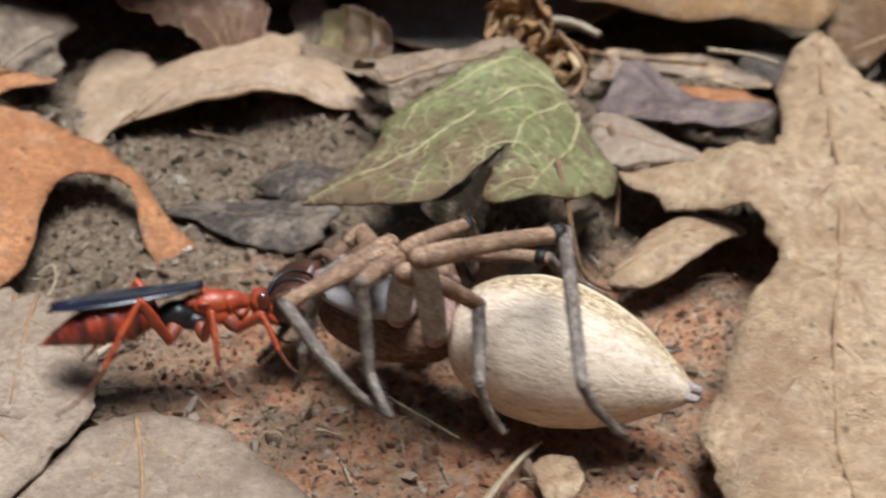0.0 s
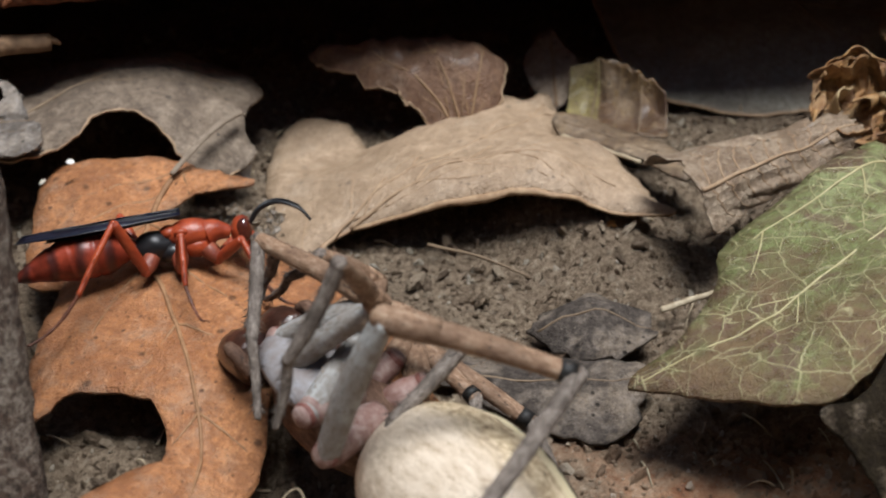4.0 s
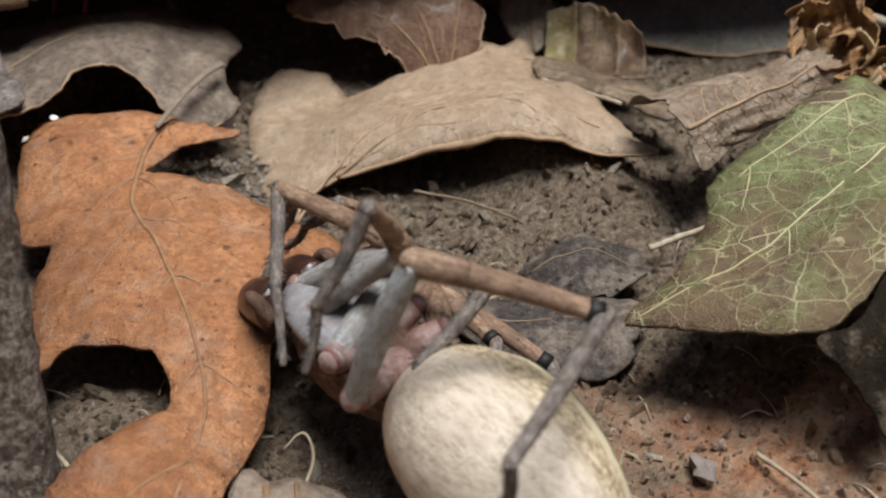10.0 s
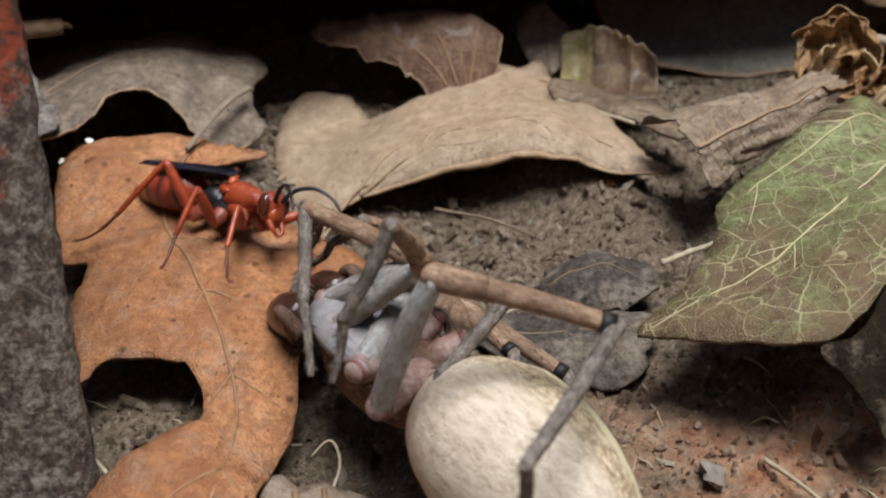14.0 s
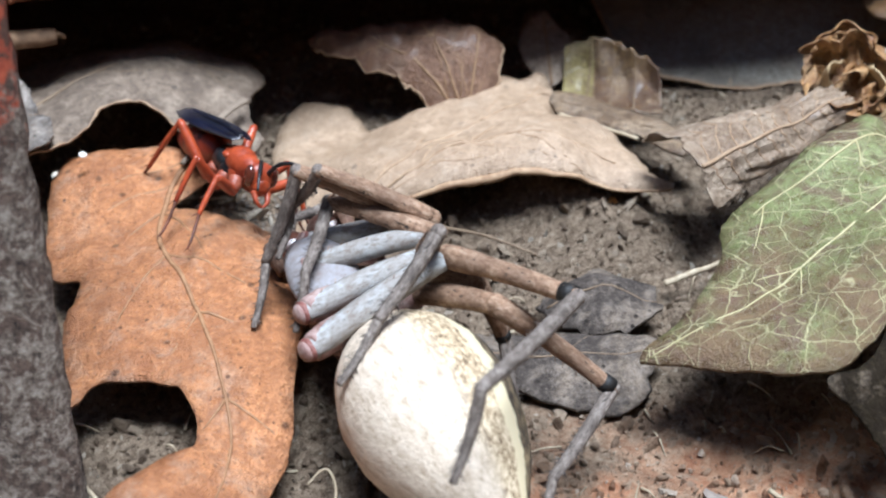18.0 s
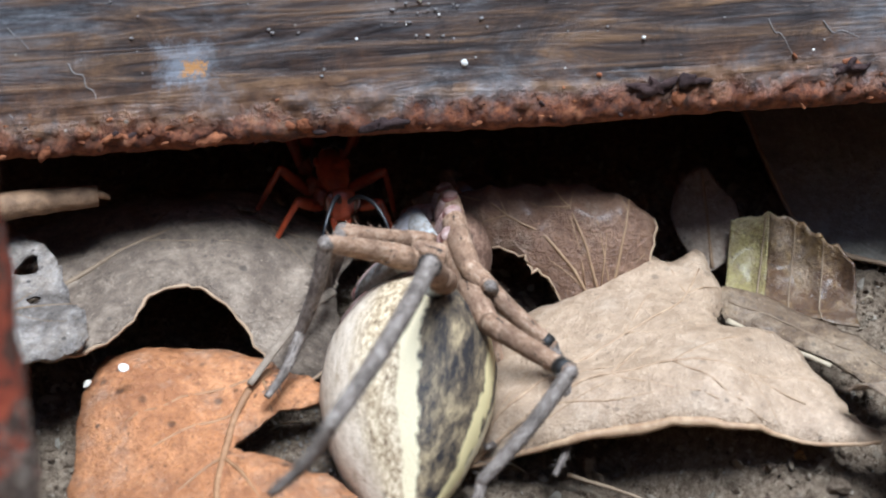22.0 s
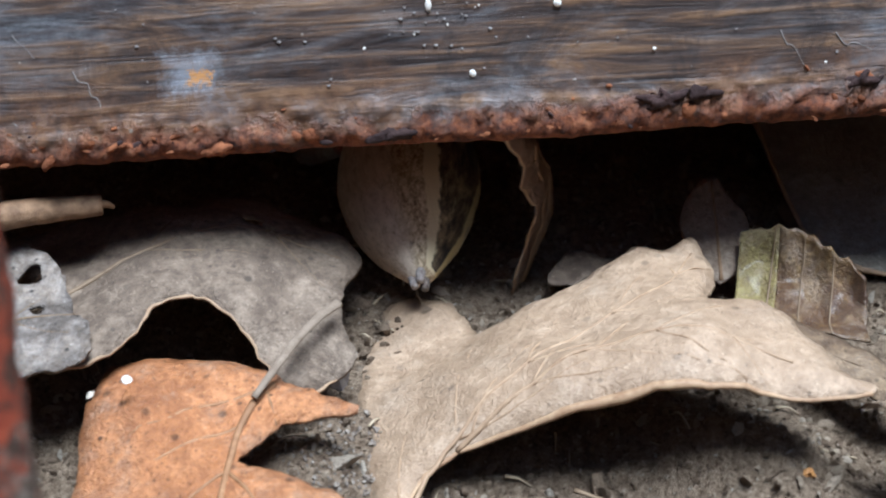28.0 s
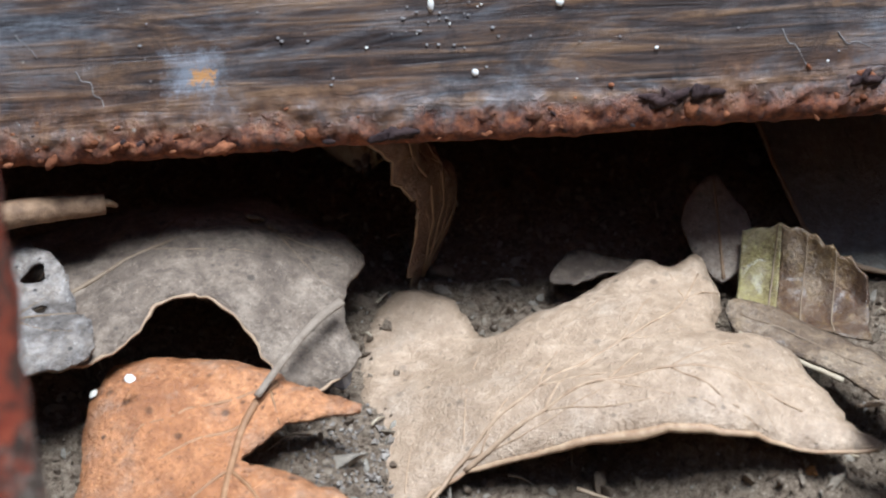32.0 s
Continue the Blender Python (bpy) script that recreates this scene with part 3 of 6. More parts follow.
    k.rough(k.mix(low, k.ramp(k.noise(0.4, 4), (0.3, 0.3), (0.7, 0.52)), 0.88))
    return k.bump(k.mix(low, k.math("MULTIPLY", grain, 0.3), k.noise(1.2, 8, 0.8)), 0.9, 0.85)


PLANK = plank_material()
RUST = plain_material("rust", (0.42, 0.17, 0.075), (0.13, 0.045, 0.022), 1.4, 0.9, 0.2, 0.5)
RUSTDARK = plain_material("dark_rust", (0.07, 0.04, 0.035), (0.02, 0.012, 0.012), 1.2, 0.8, 0.2, 0.4)
SCRATCH = plain_material("scratched_paint", (0.34, 0.32, 0.30), (0.14, 0.125, 0.12), 1.6, 0.7)
AMBER = plain_material("amber_stain", (0.62, 0.33, 0.10), (0.35, 0.16, 0.05), 2.0, 0.5)
PLANK_TURN = 6.56


def wooden_plank():
    """The board that roofs the gap: a box with a rusty, crusted lower edge. Local x runs along it, z up from its lower edge."""
    top = new("plank")
    top.matrix_world = pose(-34 * MM, 17.3 * MM, 16.4 * MM, -17, -1.6, PLANK_TURN)
    tagged(top, "dark weathered wood-grain plank with a rusty crusted lower edge", "plank")
    xs = np.concatenate([np.arange(-150, -20, 4.0), np.arange(-20, 76.01, 0.35), np.arange(78, 96, 3.0)])
    # the unseen 160 mm depth is added to keep light out of the gap
    prof = [(160, 1.5), (60, 0.6), (2.0, 0.0), (0.9, 0.15), (0.25, 0.6), (0.0, 1.3)] + [(0.0, z) for z in np.arange(1.65, 5.0, 0.35)] + [(0.0, z) for z in np.arange(5.2, 14.1, 0.8)] + [(0.0, 20.0), (0.1, 40.0), (2.0, 42.0), (160.0, 42.0)]
    verts, faces = [], []
    for x in xs:
        for y, z in prof:
            crust = math.exp(-((z - 1.6) / 2.2) ** 2) if y < 3 else 0
            d = crust * (0.5 * abs(noise.noise((x * 0.45, z * 0.5, 2.0))) + 0.75 * max(0, noise.noise((x * 1.1, z * 1.1, 5.0))) + 0.45 * max(0, noise.noise((x * 2.3, z * 2.3, 8.0)))) + crust * 0.3 * noise.noise((x * 3.4, z * 3.4, 4.0)) + 0.08 * noise.noise((x * 0.3, z * 1.2, 9.0))
            verts.append((x, y - d, z + crust * 0.25 * noise.noise((x * 0.6, 1.0, 3.0)) + 0.25 * noise.noise((x * 0.06, 7.0, 1.0))))
    n = len(prof)
    for i in range(len(xs) - 1):
        faces += [(i * n + j, i * n + j + 1, (i + 1) * n + j + 1, (i + 1) * n + j) for j in range(n - 1)]
        faces.append((i * n + n - 1, i * n, (i + 1) * n, (i + 1) * n + n - 1))
    faces += [tuple(range(n - 1, -1, -1)), tuple((len(xs) - 1) * n + j for j in range(n))]
    bm = bmesh.new()
    put(bm, verts, faces)
    part("board", bm, PLANK, top)
    rnd = random.Random(4)
    # blisters of rust along the lower edge
    for i in range(130):
        x = rnd.uniform(-16, 58)
        z = abs(rnd.gauss(0.9, 0.8)) + 0.5
        if 24 < x < 50 and rnd.random() < 0.5:
            z = rnd.uniform(0.8, 4.2)
        r = 0.09 + 0.08 * rnd.expovariate(1.0)
        bm = bmesh.new()
        blob(bm, (x, -0.12, z), (r * rnd.uniform(0.9, 2.2), r * 0.55, r * rnd.uniform(0.6, 1.1)), 10, 7, Euler((0, rnd.uniform(-1, 1), 0)).to_matrix(), 0.5, 2.2)
        part("rust_blister", bm, RUSTDARK if rnd.random() < 0.22 else RUST, top)
    for x, z, w, h in ((32.5, 2.6, 1.5, 0.6), (35.0, 2.9, 0.9, 0.5), (46.5, 3.2, 1.0, 0.5), (13.2, 1.2, 1.4, 0.5)):
        bm = bmesh.new()
        blob(bm, (x, -0.3, z), (w, 0.3, h), 22, 14, rough=1.1, freq=1.9)
        part("rust_scab", bm, RUSTDARK, top, "blackened rust scab")
    # flaked paint, droppings and scratches on the face
    for x, z, w, h, m, nm in ((18.9, 5.2, 0.28, 0.32, WHITE, "dropping"), (24.8, 9.8, 0.3, 0.25, WHITE, "dropping"), (16.0, 10.0, 0.22, 0.5, WHITE, "dropping"), (31.6, 6.2, 0.18, 0.15, WHITE, "dropping")):
        bm = bmesh.new()
        blob(bm, (x, -0.10, z), (w, 0.14, h), 14, 8, rough=0.5, freq=1.5)
        part(nm, bm, m, top)
    for i in range(60):
        x, z = (rnd.gauss(16, 2.5), rnd.gauss(9.2, 1.2)) if i < 26 else (rnd.uniform(-14, 52), rnd.uniform(3.2, 11))
        r = rnd.uniform(0.05, 0.12)
        bm = bmesh.new()
        blob(bm, (x, -0.06, z), (r * rnd.uniform(0.8, 1.6), r * 0.7, r), 8, 6, rough=0.5, freq=3.0)
        part("speck", bm, SCRATCH if i % 8 else WHITE, top)
    for pts in (((-8.2, 6.9), (-7.9, 6.2), (-7.3, 6.0), (-7.2, 5.2), (-6.7, 4.8), (-6.6, 3.4)), ((-11.9, 9.6), (-11.5, 9.0), (-11.2, 8.8), (-10.6, 7.9)), ((40.5, 7.0), (41.0, 6.0), (41.5, 5.8), (42.4, 4.2)), ((44.5, 6.6), (45.2, 5.7), (45.9, 5.8), (47.2, 5.2)), ((-12.6, 3.6), (-12.3, 3.2), (-12.3, 2.8))):
        bm = bmesh.new()
        limb(bm, [(x, -0.02, z) for x, z in pts], 0.05, 0.03, 6)
        part("scratch", bm, SCRATCH, top)
    return top


wooden_plank()


def post_material():
    k = Nodes("rusty_red_paint", 0.8, 0.3)
    speck = k.noise(1.6, 7, 0.8)
    c = k.ramp(speck, (0.34, (0.03, 0.024, 0.022)), (0.45, (0.19, 0.145, 0.11)), (0.55, (0.40, 0.33, 0.265)), (0.68, (0.62, 0.54, 0.45)))
    sep = k.t.nodes.new("ShaderNodeSeparateXYZ")
    k.link(k.mm, sep.inputs[0])
    flake = k.math("ADD", k.math("MULTIPLY", sep.outputs[2], 0.027), k.math("MULTIPLY", sep.outputs[0], -0.03))
    flake = k.math("ADD", flake, k.math("ADD", k.math("MULTIPLY", k.noise(0.22, 6, 0.75), 0.9), k.math("MULTIPLY", k.noise(1.3, 6, 0.8), 0.35)))
    red = k.ramp(k.math("MULTIPLY", flake, 0.5), (0.755, 0.0), (0.785, 0.95))
    c = k.mix(red, c, k.ramp(k.noise(1.5, 5), (0.3, (0.34, 0.05, 0.02)), (0.7, (0.62, 0.13, 0.055))))
    c = k.mix(k.ramp(k.noise(0.7, 8, 0.8, distort=0.6), (0.47, 0.0), (0.54, 0.9)), c, k.ramp(speck, (0.35, (0.025, 0.018, 0.015)), (0.6, (0.16, 0.10, 0.07))))
    k.color(c)
    return k.bump(k.noise(1.6, 8, 0.8), 0.9, 0.9)


def rusty_post():
    top = new("steel_post")
    top.matrix_world = pose(-32.2 * MM, -35.3 * MM, -2 * MM, -18.2, -3.5, 0)
    tagged(top, "rusty steel angle post with flaking red paint", "post")
    bm = bmesh.new()
    verts, faces = [], []
    zs = np.arange(0, 70.1, 0.8)
    ring = [(-16, 1.6), (-16, -1.4), (-12, -1.5), (-8, -1.4), (-4, -1.5), (-1.2, -1.4), (-0.4, -1.1), (0, -0.3), (-0.1, 0.8), (-0.6, 1.5), (-4, 1.6), (-10, 1.6)]
    for z in zs:
        for x, y in ring:
            d = 0.22 * noise.noise((x * 0.6, y * 0.6, z * 0.5)) + 0.12 * noise.noise((x * 1.6, y, z * 1.5))
            verts.append((x + d, y + d, z))
    n = len(ring)
    for i in range(len(zs) - 1):
        faces += [(i * n + j, i * n + (j + 1) % n, (i + 1) * n + (j + 1) % n, (i + 1) * n + j) for j in range(n)]
    faces += [tuple(range(n)), tuple((len(zs) - 1) * n + j for j in range(n - 1, -1, -1))]
    put(bm, verts, faces)
    part("flange", bm, post_material(), top)


rusty_post()

# ---- leaves ----
ROLLEDRIM = plain_material("rolled_leaf_rim", (0.60, 0.44, 0.27), (0.24, 0.135, 0.07), 0.9, 0.6)
ORANGE_SHEET = Sheet([(-41.2, 2.2), (-40.9, 8.2), (-38.6, 10), (-34, 9.4), (-29.5, 8), (-26.6, 6.2), (-22.6, 4.3), (-25.8, 3.2), (-28, 2.6), (-30.2, -0.4), (-27.2, -1.4), (-22.4, -4), (-18.6, -7.5), (-14.6, -9.4), (-11.6, -13.0), (-8.3, -17.8), (-3.9, -21.6), (-5.3, -24.6), (-9.2, -22.8), (-11.2, -17.6), (-14.2, -14.6), (-17.6, -15.4), (-19.0, -20), (-19.3, -28), (-21.0, -33.5), (-22.6, -40), (-25.0, -46), (-27.6, -47.4), (-30, -44.4), (-33, -36.5), (-30, -32.8), (-26, -29), (-25.9, -26), (-28, -23), (-33, -21.8), (-36, -24), (-37.2, -18), (-37, -13.7), (-36.8, -9.0), (-40.0, -6.2)],
     5.8, (0.02, 0.01), ((0, -0.010),), ((-38, 6, 1.6, 6), (-20, -30, -2.0, 6), (-24, -46, -3.5, 9), (-7, -24, -3.5, 6)), -0.5, 1.2, 0.9, 0.2, 3)
ORANGE_LEAF = leaf("orange_leaf", ORANGE_SHEET,
     ORANGE, "orange-brown lobed dead leaf lying on the soil", ribs=[((-28.6, 6.5), (-30.0, 3.5), (-30.6, 0.5), (-30.5, -6), (-27.5, -13), (-24.5, -22), (-23.3, -30), (-25.5, -42))], side=(6, 48, 12), rib=RIBORANGE, rib_r=0.32)
bm = bmesh.new()
limb(bm, [Vector(p) - ORANGE_LEAF.location / MM for p in ((-24.6, 13.0, 7.6), (-25.6, 11.6, 7.7), (-26.8, 9.8, 7.5), (-28.2, 7.0, 7.1), (-29.6, 4.2, 6.5))], 0.4, 0.24, 10, flat=0.6)
part("stalk", bm, plain_material("weathered_leaf_stalk", (0.33, 0.265, 0.20), (0.19, 0.145, 0.105), 1.4, 0.8, 0.3, 0.4), ORANGE_LEAF, "grey weathered leaf stalk")
ARCHED_SHEET = Sheet([(-18.2, -4.0), (-17.8, 0.4), (-15.2, 2.6), (-9.8, 2.9), (-3.9, 2.7), (1.6, 2.1), (6.4, 2.0), (12.7, 1.8), (11.4, 4.3), (9.6, 9), (6.7, 13), (3.6, 14.2), (4.4, 17.7), (3.3, 23.5), (1.2, 22), (-1.3, 23), (-5.8, 20.2), (-10.2, 18.0), (-12.6, 17.6), (-14.0, 19.0), (-15.6, 21.6), (-18.6, 23.6), (-21.6, 21.4), (-22.8, 16.0), (-22.4, 8), (-21.8, 3), (-20.6, -2), (-19.4, -4.6)],
     4.6, (0.03, -0.02), (), ((0, 5, 2.6, 7), (-20, -4, -3.2, 8), (-18, 17, -2.6, 8), (-24, 6, -3.2, 8)), -1.1, 1.0, 0.9, 0.18, 5)
ARCHED_RIM = [(x, y, ARCHED_SHEET.height(x, y) - 0.1) for x, y in ARCHED_SHEET.poly[3:43]]
ARCHED_LEAF = leaf("arched_leaf", ARCHED_SHEET,
     GREY, "greyish-brown dead leaf with an arched curled edge", ribs=[((-19.0, -4.2), (-16.0, 1.9), (-11.3, 6.5), (-5.5, 10.4), (0.4, 14.8), (3.0, 20.6)), ((-14.6, 2.9), (-10.6, 4.8), (-6.2, 6.7), (-1.9, 7.2), (2.4, 6.7), (8.0, 4.4))], side=(6, 42, 12), rib=RIBTAN, rib_r=0.2)
# rolled lip, coloured pale to draw the highlight along the front edge
bm = bmesh.new()
tube(bm, [Vector(p) - ARCHED_LEAF.location / MM for p in ARCHED_RIM], [0.13 + 0.16 * abs(noise.noise((i * 0.21, 3.0, 1.0))) + 0.2 * math.exp(-((i - 22) / 7) ** 2) for i in range(len(ARCHED_RIM))], 7)
part("rolled_rim", bm, ROLLEDRIM, ARCHED_LEAF, "thin pale rolled leaf rim")
leaf("holed_leaf", Sheet([(-52, 12), (-52, 20), (-46.2, 24.4), (-41.3, 26.2), (-32.9, 27), (-27.3, 24.2), (-23.6, 21.2), (-24.6, 16.8), (-24.2, 12.7), (-22.9, 10.7), (-24.3, 8.8), (-27.2, 7.4), (-29.6, 8.8), (-31, 10.8), (-34.6, 12.8), (-37.2, 12.0), (-39.2, 8.6), (-41.6, 6.2), (-46.2, 6.5), (-50, 7)],
     7.0, (0, -0.03), ((0, -0.006),), ((-35, 17, 2.0, 7), (-26, 8, -2.0, 5)), -0.4, 1.0, 0.9, 0.2, 7, bites=((-31.8, 22.4, 0.75), (-30.3, 21.4, 0.5))),
     ASH, "ash-grey dead leaf with a ragged arched bite", ribs=[((-50, 10), (-42, 16), (-33, 21), (-25, 20))], side=(6, 45, 10), rib=RIBDARK, rib_r=0.25, edge=(60, 108, 0.13))
def green_form(x, y):
    """A tent that falls off to both sides of x = 26."""
    return (-0.41 if x < 26 else -0.75) * (math.sqrt((x - 26) ** 2 + 9) - 3)


leaf("green_leaf", Sheet([(6.0, -23.2), (9.6, -20.2), (13.0, -15.2), (13.6, -12.2), (15.4, -9.8), (20.6, -6.0), (25, -3.2), (30, 1.2), (33.2, 2.6), (31.6, -3.5), (32.8, -8.5), (34.2, -13.5), (36.6, -17.2), (35.5, -22), (32.4, -28), (28.6, -32.0), (24.8, -34.2), (22.6, -33.4), (23.6, -28.4), (25.4, -23.6), (20.8, -28.2), (17.2, -30.0), (11.8, -27.6), (7.8, -24.6)],
     13.3, (0, 0), (), ((33.5, 2.5, -3, 3), (35.5, -22, -1.5, 4)), -0.35, 0.9, 0.7, 0.1, 9, form=green_form),
     GREEN, "mottled green leaf with pale veins and a torn flap", ribs=[((33.2, -7.4), (29.5, -10.0), (23.8, -15.0), (15, -21), (6.6, -23.6)), ((32.8, -8.4), (30.2, -14), (27.4, -18.5), (25.5, -25)), ((33.4, -9.5), (32.6, -16), (30, -24), (26.5, -33)), ((32.4, -6.2), (28, -4.8), (22, -8.2), (15.2, -12.2))], side=(7, 50, 6.5), rib=RIBPALE, rib_r=0.18)
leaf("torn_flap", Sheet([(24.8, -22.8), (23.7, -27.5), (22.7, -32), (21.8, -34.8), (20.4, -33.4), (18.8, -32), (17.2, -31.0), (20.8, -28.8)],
     8.6, (-0.5, 0.83), (), (), 0.0, 1.0, 0.4, 0.1, 11), FLAPBACK, "dark folded flap torn from a leaf", step=0.8, ribs=[((24, -24.5), (22.4, -29), (21.8, -34))], rib=FLAPBACK, rib_r=0.16)
leaf("tan_oak_leaf", Sheet([(64.8, 15.9), (67, 9), (74, -2), (80, -20), (76, -36), (66, -50), (58, -62), (55, -78), (44, -80), (39.5, -69), (39, -61.4), (38.7, -57), (39.6, -54), (43, -47), (46.4, -40), (49.3, -34.5), (48.6, -28.5), (46, -25.4), (42, -21.9), (38.6, -18.5), (37.4, -15), (39, -12.3), (47.2, -10.8), (51.4, -13.3), (55.7, -6.6), (56.7, 2), (59.7, 9)],
     8.0, (0.0, 0.0), ((0, -0.002),), ((40, -15, -2.0, 6), (39, -60, -2.0, 8), (46, -44, 2.2, 7), (56, -30, -1.8, 6), (62, -6, -1.6, 7), (50, -60, -1.5, 6)), -1.3, 1.4, 2.4, 0.3, 13, bites=((62.5, -27, 0.9), (60.5, -34, 0.6)), crinkle=0.5), TAN, "large tan lobed dead oak leaf", ribs=[((64, 14), (60.5, -8), (56, -30), (50, -50), (46, -78))], side=(8, 48, 22), rib_r=0.34, step=1.3)
leaf("cupped_leaf", Sheet([(34.5, -31.5), (37, -28), (39.4, -25), (42.8, -21.3), (46, -20.6), (48.8, -23.8), (45.5, -27.6), (41.5, -31), (38, -32.6)],
     5.0, (0.05, 0.0), ((60, -0.03),), (), -0.6, 1.0, 0.4, 0.08, 15), TAN, "small glossy light-brown cupped leaf", ribs=[((35, -31), (41, -27), (48, -24))], rib_r=0.2, step=0.8)
leaf("pale_leaf", Sheet([(-21, -33), (-17.6, -34.6), (-15, -34.5), (-12.8, -37.2), (-10.3, -43.9), (-9.6, -50), (-11, -55), (-16, -64), (-28, -66), (-34, -55), (-31, -50), (-28, -48), (-26, -49.5), (-22, -47), (-21.5, -42)],
     2.4, (0.0, -0.01), (), ((-20, -36, 0.8, 6),), -0.5, 1.2, 0.8, 0.2, 17), PINK, "pale pinkish-brown dead leaf", ribs=[((-19, -35), (-18, -46), (-20, -64))], side=(6, 50, 10), rib_r=0.3)
leaf("pale_leaf", Sheet([(-9.0, -51.9), (-5.7, -50.3), (-0.1, -51.4), (3, -53.8), (6.3, -58.2), (9.4, -63), (6, -76), (-12, -80), (-16, -68), (-12, -57)],
     1.6, (0, 0), (), (), -0.4, 1.2, 0.7, 0.2, 19), PINK, "pale brown dead leaf lying on the soil", ribs=[((-6, -51), (-4, -62), (-4, -78))], side=(6, 50, 10), rib_r=0.28)
leaf("slate_flake", Sheet([(0.2, -10.8), (2.1, -7.8), (6.8, -7.4), (9.8, -11.3), (7.2, -14.0), (3.2, -14.4)],
     1.6, (0.05, 0.1), (), ((5, -9, 1.0, 3),), -0.3, 0.8, 1.6, 0.45, 21), SLATE, "dark grey decaying leaf flake", step=0.5, ribs=[((0.6, -11), (5, -10.6), (9.4, -11.2))], side=(4, 48, 3), rib=RIBDARK, rib_r=0.12)
leaf("grey_flake", Sheet([(-8.6, -14.5), (-6, -12.6), (-1, -12.8), (4, -14.0), (8.6, -15.4), (8.4, -18.5), (4.8, -22), (-1, -20.5), (-5, -17)],
     1.0, (0.02, 0.0), (), (), -0.3, 0.8, 1.4, 0.4, 22), SLATE, "crumbling grey leaf on the soil", step=0.5, ribs=[((-8, -14.6), (0, -16.4), (8, -17))], side=(5, 45, 5), rib=RIBDARK, rib_r=0.13)
leaf("dark_back_leaf", Sheet([(6, 52), (9.0, 44), (11.0, 35.5), (14.2, 29), (18.3, 27.2), (27, 27.0), (34, 29), (46, 38), (50, 52), (40, 66), (18, 66)],
     4.8, (0.0, 0.34), ((90, -0.002),), ((18, 28, 0.6, 6),), 0.5, 1.2, 0.6, 0.1, 23), DARK, "large dark grey leathery leaf", ribs=[((8, 50), (24, 44), (44, 40))], side=(6, 48, 12), rib=RIBDARK, rib_r=0.3, step=1.4, edge=(6, 48, 0.3))


def golden_leaf():
    """A glossy dry leaf that stands in a cupped fan, pleated along its ribs."""
    top = tagged(new("golden_leaf"), "dark golden-brown glossy leaf standing in a pleated cup", "leaf")
    base = Vector((9.0, 16.6, 2.6))
    top.location = base * MM

    def fan(u, v):
        low = Vector((4.6, 18.4, 2.2)).lerp(Vector((13.8, 14.4, 3.8)), u)
        high = Vector((5.6, 24.6, 4.6)).lerp(Vector((13.8, 18.4, 5.6)), u) + Vector((0.3, 1.4, 2.6)) * math.sin(math.pi * min(1.0, 0.12 + 0.8 * u)) ** 0.8 + Vector((0.0, -0.5, -0.9)) * abs(noise.noise((u * 7, 3.0, 1.0)))
        p = low.lerp(high, v)
        pleat = 0.7 * abs(math.sin(math.pi * (2.6 * u + 0.3 * u * u))) * (0.3 + 0.7 * v)
        p += Vector((0.25, 0.75, -0.55)) * (2.1 * math.sin(math.pi * v) * (0.5 + 0.5 * math.sin(math.pi * u)) + pleat)
        return p - base + Vector((0, 0, 0.5)) * noise.noise((u * 5, v * 5, 2.0)) + Vector((0, -0.4, 0.7)) * max(0.0, 0.15 - v) * 6

    part("blade", shell(lambda u, v: fan(0.3 + 0.7 * u, v), 34, 24, 0.16), DARKGOLD, top)
    part("lobe", shell(lambda u, v: fan(0.302 * u, v), 16, 24, 0.16), OLIVE, top, "yellowish-olive side lobe")
    for u in (0.24, 0.48, 0.72):
        bm = bmesh.new()
        tube(bm, [fan(u + 0.03 * v * v, v) + Vector((-0.02, -0.1, 0.08)) for v in (i / 14 for i in range(15))], [0.09 - 0.003 * i for i in range(15)], 6)
        part("midrib", bm, RIBDARK, top)


OLIVE = leaf_material("olive_leaf_lobe", (0.46, 0.40, 0.17), (0.30, 0.245, 0.085), (0.13, 0.085, 0.035), 0.45, 0.4, 0.12, sheer=0.15)
golden_leaf()
leaf("rolled_leaf", Sheet([(3.7, 17.6), (6.2, 17.8), (9, 16.4), (14.2, 12.6), (17, 8.5), (14.5, 7.2), (11, 10), (7, 13.2), (4.0, 14.6)],
     4.6, (0.0, 0.05), ((50, -0.10),), (), 0.0, 1.0, 0.5, 0.12, 27), BROWNROLL, "rolled tan-brown leaf scrap", step=0.6, ribs=[((4.5, 16.4), (9, 13.6), (15.5, 8.8))], side=(6, 40, 5), rib=RIBDARK, rib_r=0.1)


